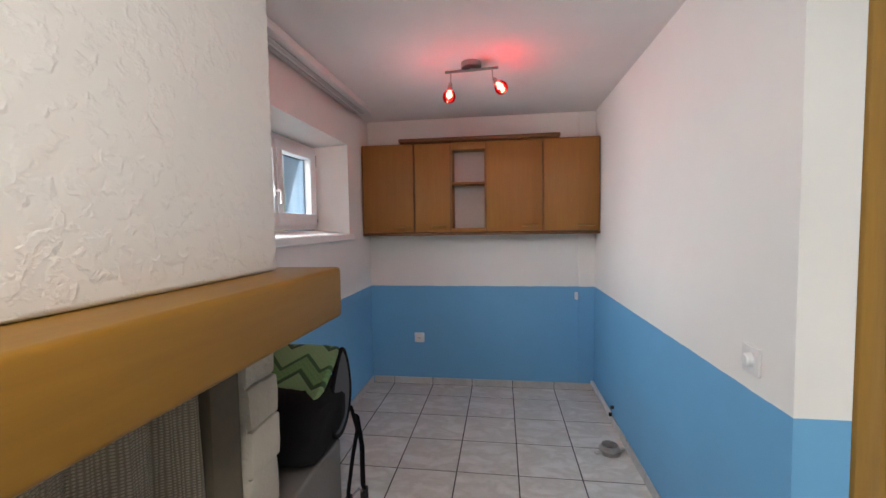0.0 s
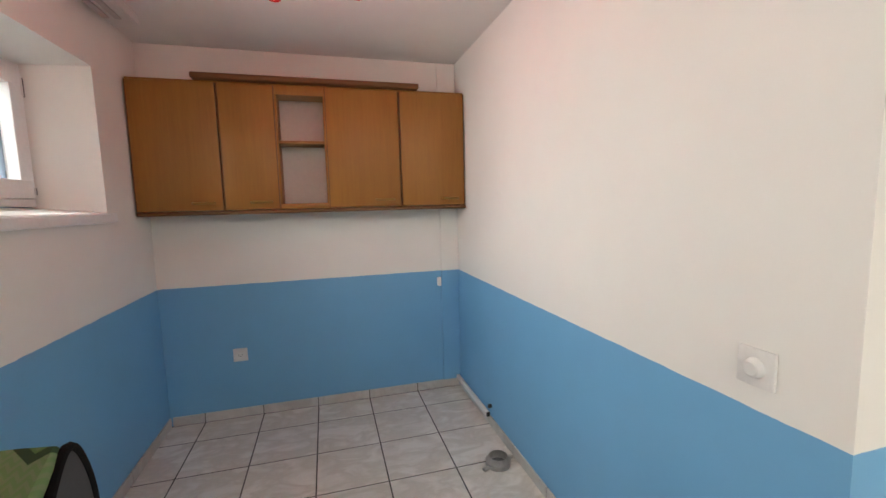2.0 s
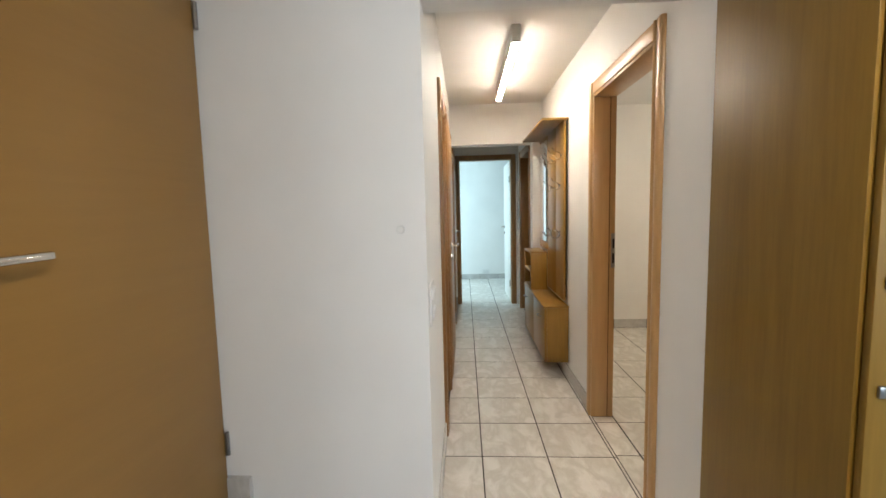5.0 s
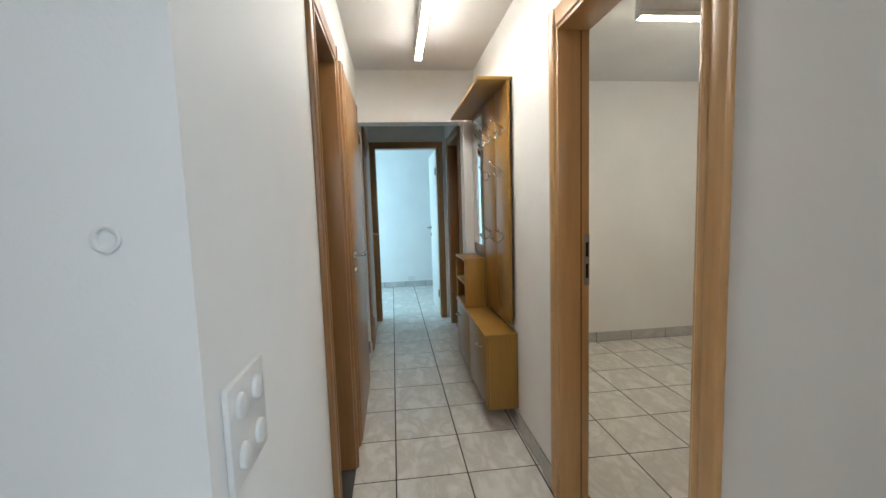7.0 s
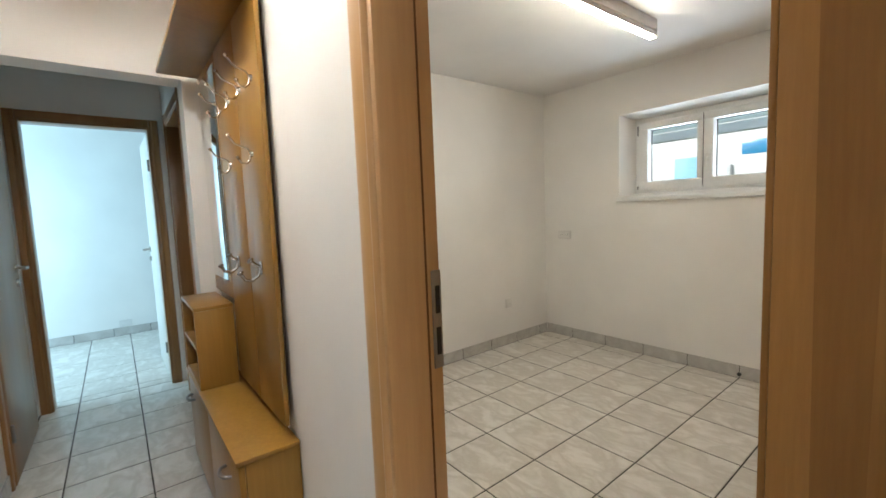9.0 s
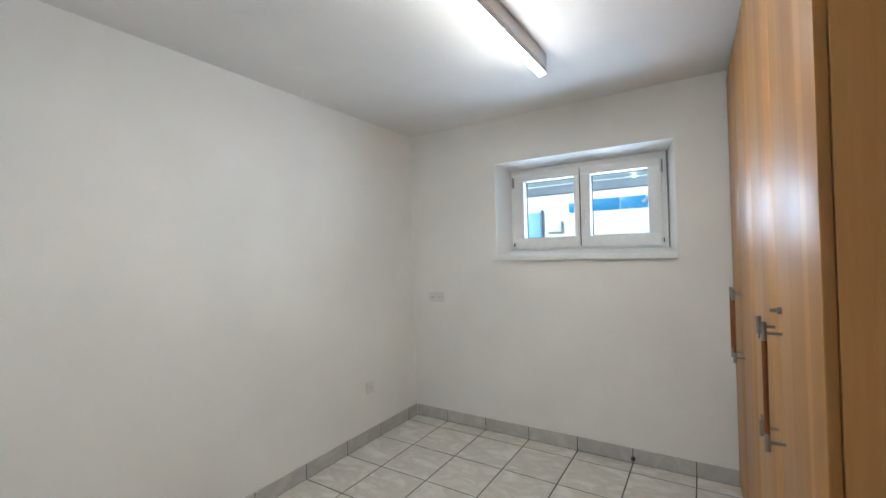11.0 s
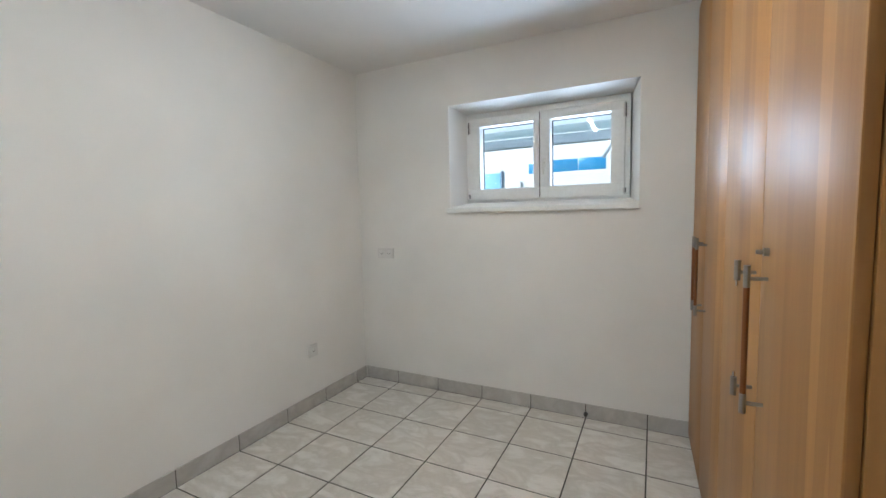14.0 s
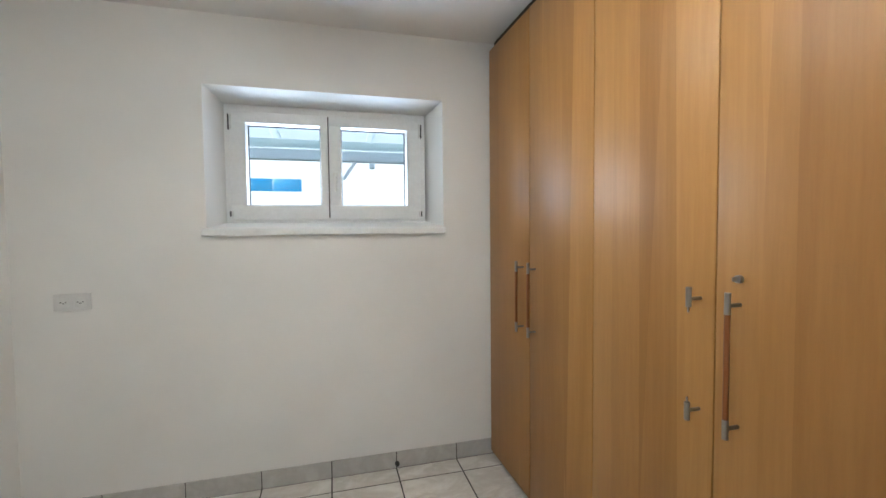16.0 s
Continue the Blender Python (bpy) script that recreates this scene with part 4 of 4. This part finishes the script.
def zigzag_material():
    m, nt, b = nodes_of("green_zigzag_fabric")
    v = coords(nt)
    sep = nt.nodes.new("ShaderNodeSeparateXYZ")
    nt.links.new(v, sep.inputs[0])

    def op(kind, a, c=0.0, d=0.0):
        n = nt.nodes.new("ShaderNodeMath")
        n.operation = kind
        for s, val in zip(n.inputs, (a, c, d)):
            if hasattr(val, "is_linked"):
                nt.links.new(val, s)
            else:
                s.default_value = val
        return n.outputs[0]
    tri = op('ABSOLUTE', op('SUBTRACT', op('FRACT', op('MULTIPLY', sep.outputs["X"], 6.0)), 0.5))
    row = op('FRACT', op('MULTIPLY_ADD', sep.outputs["Y"], 5.0, op('MULTIPLY', tri, 0.8)))
    fine = op('FRACT', op('MULTIPLY_ADD', sep.outputs["Y"], 45.0, op('MULTIPLY', op('ABSOLUTE', op('SUBTRACT', op('FRACT', op('MULTIPLY', sep.outputs["X"], 42.0)), 0.5)), 1.6)))
    speck = op('GREATER_THAN', fine, 0.55)
    base = ramp(nt, row, [(0.0, (0.025, 0.07, 0.025)), (0.12, (0.10, 0.22, 0.07)), (0.42, (0.03, 0.09, 0.03)), (0.52, (0.17, 0.30, 0.12))])
    base.node.color_ramp.interpolation = 'CONSTANT'
    pale = ramp(nt, row, [(0.0, (0, 0, 0)), (0.12, (0.35, 0.35, 0.35)), (0.42, (0, 0, 0)), (0.52, (1, 1, 1))])
    pale.node.color_ramp.interpolation = 'CONSTANT'
    fac = nt.nodes.new("ShaderNodeMath")
    fac.operation = 'MULTIPLY'
    nt.links.new(pale, fac.inputs[0])
    nt.links.new(speck, fac.inputs[1])
    nt.links.new(mix_color(nt, fac.outputs[0], base, (0.21, 0.30, 0.15)), b.inputs["Base Color"])
    b.inputs["Roughness"].default_value = 0.85
    bump_to(nt, b, noise_of(nt, v, 300, 2), 0.3, 0.001)
    return m


BLACKCLOTH = paint("black_nylon", (0.010, 0.010, 0.011), 0.85, 240, 0.5, 0.3, 14.0, 0.004)
BLACKCLOTH.node_tree.nodes["Principled BSDF"].inputs["Specular IOR Level"].default_value = 0.12
GREENZ = zigzag_material()
bag = thing("carry_bag", pose(-0.40, 1.80, 0.50), "black fabric carry bag with green zigzag patterned lid", "bag")


def soft_box(x0, x1, y0, y1, z0, z1, r, wob, seed):
    bm = box(x0, x1, y0, y1, z0, z1)
    bmesh.ops.subdivide_edges(bm, edges=bm.edges[:], cuts=5, use_grid_fill=True)
    c = Vector(((x0 + x1) / 2, (y0 + y1) / 2, (z0 + z1) / 2))
    hx, hy, hz = (x1 - x0) / 2 - r, (y1 - y0) / 2 - r, (z1 - z0) / 2 - r
    for v in bm.verts:
        d = v.co - c
        core = Vector((max(-hx, min(hx, d.x)), max(-hy, min(hy, d.y)), max(-hz, min(hz, d.z))))
        off = d - core
        if off.length > 1e-6:
            off = off.normalized() * r
        v.co = c + core + off + noise.noise_vector(v.co * 9 + Vector((seed, 0, 0))) * wob
    return bm


body = soft_box(-0.24, 0.225, -0.16, 0.22, 0.008, 0.285, 0.085, 0.018, 3)
part("bag_body", body, BLACKCLOTH, bag, "black nylon bag body")
lid = soft_box(-0.23, 0.20, -0.15, 0.17, -0.03, 0.03, 0.028, 0.006, 8)
lo = part("bag_lid", lid, GREENZ, bag, "green and white zigzag patterned lid")
lo.matrix_local = pose(0.0, 0.050, 0.300, 30, 0, 0)
MESHCLOTH = plain("dark_mesh", (0.06, 0.065, 0.07), 0.8)


def gusset_outline(x, n=40):
    """Teardrop outline of the bag's side flap, standing in the y-z plane."""
    pts = []
    for k in range(n):
        a = 2 * math.pi * k / n
        up = 0.5 + 0.5 * math.sin(a)
        wide = 0.125 * (1 - 0.52 * up ** 1.5)
        z = 0.045 + 0.33 * up
        pts.append((x - 0.02 * up, 0.10 + 0.10 * up + wide * math.cos(a), z))
    return pts


flap = bmesh.new()
fa_, fb_ = ([flap.verts.new(p) for p in gusset_outline(x)] for x in (0.214, 0.224))
flap.faces.new(fa_)
flap.faces.new(fb_[::-1])
for k in range(len(fa_)):
    flap.faces.new((fa_[k], fa_[(k + 1) % len(fa_)], fb_[(k + 1) % len(fa_)], fb_[k]))
gus = part("side_flap", flap, MESHCLOTH, bag, "grey mesh side flap with black binding")
rim = gusset_outline(0.219)
part("binding", bm_tube(rim + rim[:1], 0.011, 8), BLACKCLOTH, gus, "black padded binding")
strap = [(0.215, 0.25, 0.10), (0.235, 0.27, -0.02), (0.238, 0.20, -0.10), (0.24, 0.13, -0.22), (0.245, 0.10, -0.36), (0.255, 0.06, -0.46)]
part("strap", bm_tube(strap, 0.023, 8, flat=0.22), BLACKCLOTH, bag, "hanging black strap")
st2 = [(0.235, 0.27, 0.05), (0.25, 0.285, -0.1), (0.255, 0.27, -0.28), (0.27, 0.30, -0.40), (0.29, 0.26, -0.47), (0.30, 0.18, -0.488)]
part("strap", bm_tube(st2, 0.026, 8, flat=0.22), BLACKCLOTH, bag)
part("buckle", box(0.228, 0.252, 0.10, 0.15, -0.30, -0.24, 0.006), BLACK, bag, "black plastic buckle")
part("buckle", box(0.25, 0.275, 0.24, 0.29, -0.36, -0.29, 0.006), BLACK, bag)
part("buckle_rod", bm_tube([(0.24, 0.12, -0.26), (0.262, 0.20, -0.25), (0.262, 0.265, -0.32)], 0.005, 8), STEEL, bag)

# loose drain ring on the floor
dr = thing("loose_plastic_ring", pose(1.146, 2.885, 0.0, 0, 0, 20), "grey plastic pipe ring lying on floor tiles", "pipe ring")
GREYP = plain("grey_plastic", (0.54, 0.53, 0.50), 0.5, 0.0, 0.2)
ring = bm_tube([(0, 0, 0.001), (0, 0, 0.028), (0, 0, 0.040), (0, 0, 0.052)], [0.062, 0.066, 0.052, 0.048], 26, None, False)
bmesh.ops.solidify(ring, geom=ring.faces[:], thickness=0.006)
part("collar", ring, GREYP, dr)
part("inner_disc", bm_tube([(0, 0, 0.004), (0, 0, 0.012)], 0.044, 20), plain("dark_grey_plastic", (0.16, 0.155, 0.15), 0.6), dr)
part("lug", box(-0.10, -0.058, -0.012, 0.012, 0.004, 0.016, 0.003), GREYP, dr)
part("lug", box(0.058, 0.098, -0.014, 0.010, 0.004, 0.018, 0.003), GREYP, dr)

# boxed pipe chase in the corner, clip and trunking
solid("pipe_chase", box(1.130, 1.2615, 3.856, 3.8695, 0.06, CA - 0.002, 0.003), DADO, "shallow painted pipe chase in the corner", "trim")
clip = thing("wall_clip", pose(1.112, 3.868, 0.806), "small white plastic wall clip on blue dado", "clip")
part("clip_body", box(-0.014, 0.014, -0.022, -0.0005, -0.03, 0.03, 0.004), PVC, clip)
part("clip_tongue", box(-0.009, 0.009, -0.034, -0.0225, -0.03, -0.012, 0.003), PVC, clip)
tr = thing("cable_trunking", pose(0, 0, 0), "white cable trunking along the wall foot", "trunking")
part("duct", box(1.228, 1.2508, 3.262, 3.855, 0.062, 0.088, 0.003), PVC, tr)
part("end_cap", box(1.230, 1.2508, 3.250, 3.2615, 0.062, 0.086, 0.002), BLACK, tr)
part("stub_pipe", bm_tube([(1.242, 3.256, 0.125), (1.262, 3.256, 0.125)], 0.012, 10), GASKET, tr)

# rubber stopper on the skirting of the white room
sp = part("door_stop_plug", bm_tube([(3.675, -3.289, 0.030), (3.675, -3.272, 0.030), (3.675, -3.268, 0.030)], [0.013, 0.012, 0.008], 12), GASKET)
tagged(sp, "small dark rubber plug in the skirting", "plug")
# small white box low on the far room wall
plate("floor_socket", face_west(8.78, 0.16) @ pose(0, 0, 0.14), 0.12, 0.07, "white socket box above the skirting", "socket")

# ---- outside ----
GRASS = plain("mown_grass", (0.06, 0.10, 0.03), 0.9, 0.0, 0.4, 8)
solid("ground", box(-400, 400, -400, 400, -0.6, -0.125), GRASS, "ground with grass reaching the horizon", "ground")
SUNWHITE = paint("white_render", (0.80, 0.80, 0.79), 0.8, 60)
BLUEGLASS = plain("blue_glazing", (0.03, 0.26, 0.52), 0.25)
CANOPY = bpy.data.materials.new("translucent_canopy_sheet")
CANOPY.use_nodes = True
_cn = CANOPY.node_tree
_ct = _cn.nodes.new("ShaderNodeBsdfTranslucent")
_ct.inputs[0].default_value = (0.93, 0.99, 0.97, 1)
_cx = _cn.nodes.new("ShaderNodeMixShader")
_cx.inputs[0].default_value = 0.97
_cn.nodes["Principled BSDF"].inputs["Base Color"].default_value = (0.70, 0.78, 0.75, 1)
_cn.links.new(_cn.nodes["Principled BSDF"].outputs[0], _cx.inputs[1])
_cn.links.new(_ct.outputs[0], _cx.inputs[2])
_cn.links.new(_cx.outputs[0], _cn.nodes["Material Output"].inputs[0])
ALU = plain("grey_painted_aluminium", (0.80, 0.85, 0.91), 0.45)
BLUEGREY = paint("blue_grey_render", (0.22, 0.30, 0.38), 0.85, 60, 0.5, 0.12)
nb = thing("neighbour_building", pose(0, 0, 0), "white rendered building with a blue ribbon window", "building")
part("wall", box(-14, 26, -31, -23, -0.12, 7.5, 0.02), SUNWHITE, nb)
part("roof", box(-14.4, 26.4, -31.4, -22.6, 7.51, 7.8, 0.02), ALU, nb)
for a, b in ((5.45, 6.77), (6.80, 9.35)):
    w = part("window", box(a, b, -23.04, -22.985, 3.36, 3.98, 0.01), BLUEGLASS, nb, "blue tinted ribbon window")
for x in (13.5, 17.0):
    part("window", box(x, x + 1.4, -23.04, -22.985, 3.15, 3.95, 0.01), BLUEGLASS, nb)
part("panel", box(10.95, 12.3, -23.03, -22.97, -0.1, 3.5, 0.01), plain("pale_blue_panel", (0.25, 0.55, 0.75), 0.5), nb, "pale blue door panel")
part("downpipe", bm_tube([(10.85, -22.93, -0.1), (10.85, -22.93, 3.6)], 0.07, 10), plain("dark_downpipe", (0.16, 0.22, 0.30), 0.6), nb, "dark downpipe")
ac = thing("air_conditioner", pose(10.15, -22.99, 2.35), "white outdoor air-conditioning unit on the building wall", "air conditioner")
part("casing", box(-0.40, 0.40, 0.0, 0.16, 0, 0.62, 0.03), SUNWHITE, ac)
part("fan_grille", bm_tube([(-0.1, 0.16, 0.31), (-0.1, 0.175, 0.31)], 0.22, 20), ALU, ac)
cp = thing("terrace_canopy", pose(0, 0, 0), "pale canopy roof with aluminium gutter outside the window", "canopy")
cbm = bmesh.new()
for k in range(14):
    x0 = 0.6 + k * 0.5
    cbm.faces.new([cbm.verts.new(p) for p in ((x0 + 0.004, -5.95, 2.36), (x0 + 0.496, -5.95, 2.36), (x0 + 0.496, -3.58, 2.36), (x0 + 0.004, -3.58, 2.36))])
for v in cbm.verts:
    v.co.z += (v.co.y + 5.95) * 0.07
part("roof_sheet", cbm, CANOPY, cp)
part("gutter", box(0.5, 7.7, -6.04, -5.94, 2.13, 2.25, 0.02), ALU, cp, "aluminium gutter")
part("edge_beam", box(0.5, 7.7, -5.92, -5.86, 2.25, 2.34, 0.008), CANOPY, cp)
for k in range(8):
    x = 0.6 + k * 0.98
    part("rafter", bm_tube([(x, -5.9, 2.335), (x, -3.58, 2.49)], 0.014, 4), CANOPY, cp)
part("post", box(5.95, 6.05, -5.97, -5.87, -0.12, 2.24, 0.008), BLUEGREY, cp, "blue-grey post")
part("brace", bm_tube([(3.72, -5.99, 2.14), (3.86, -5.99, 1.93)], 0.018, 8), ALU, cp)
part("bracket", box(3.50, 3.56, -6.02, -5.96, 2.06, 2.13, 0.01), ALU, cp)
solid("house_wall_outside", box(2.0, 8.0, -3.72, -3.565, 2.53, 2.60), SUNWHITE, "white outer wall above the canopy", "wall")
# unseen wall, added to stop sun falling through the end room's window
solid("garden_wall_north", box(4.0, 13.0, 4.4, 4.7, -0.12, 4.3), SUNWHITE, "unseen white wall that keeps the sun out of the end room", "wall")
# light well and garden wall outside the blue room
solid("light_well_side", box(-1.085, -0.925, 3.17, 3.42, -0.12, 2.6, 0.01), BLUEGREY, "blue-grey rendered side of the window recess", "wall")
STONE = paint("garden_stone", (0.58, 0.54, 0.46), 0.9, 50, 0.8, 0.25, 14.0, 0.01)
MORTAR = paint("stone_mortar", (0.48, 0.45, 0.40), 0.95, 60, 0.6)
gw = solid("garden_wall", box(-3.6, -3.06, 0.2, 8.2, -0.12, 2.35), MORTAR, "sunlit rubble stone garden wall with creeper", "wall")
rs = random.Random(11)
zz = 1.05
stones = []
while zz < 2.33:
    hh = rs.uniform(0.07, 0.13)
    yy = 2.6
    while yy < 6.6:
        ww = rs.uniform(0.14, 0.34)
        if len(stones) < 290:
            bm = box(-3.075, -3.035 + rs.uniform(0, 0.03), yy + 0.006, yy + ww - 0.006, zz + 0.005, zz + hh - 0.005, 0.012, 1)
            for v in bm.verts:
                v.co += noise.noise_vector(v.co * 7) * 0.010
            o = part("stone", bm, STONE, gw)
            stones.append(o)
        yy += ww
    zz += hh
LEAF = plain("creeper_leaf", (0.14, 0.24, 0.07), 0.6, 0.0, 0.5, 20)
lbm = bmesh.new()
for k in range(4200):
    yy, zz2 = rs.uniform(2.2, 7.5), rs.uniform(0.9, 2.35)
    if noise.noise(Vector((yy * 1.5, zz2 * 2.0, 3.3))) < -0.28:
        continue
    c = Vector((-3.03 + rs.uniform(0.0, 0.10), yy, zz2))
    u = Vector((rs.uniform(-0.5, 0.5), rs.uniform(-1, 1), rs.uniform(-1, 1))).normalized() * rs.uniform(0.02, 0.045)
    w = Vector((0.6, rs.uniform(-1, 1), rs.uniform(-1, 1))).cross(u).normalized() * u.length * 0.6
    lbm.faces.new([lbm.verts.new(c + q) for q in (u, w, -u, -w)])
lf = new("creeper", mesh_of("creeper", lbm, LEAF, smooth=False))
tagged(lf, "green creeper leaves over the garden wall", "creeper", kind="stuff")
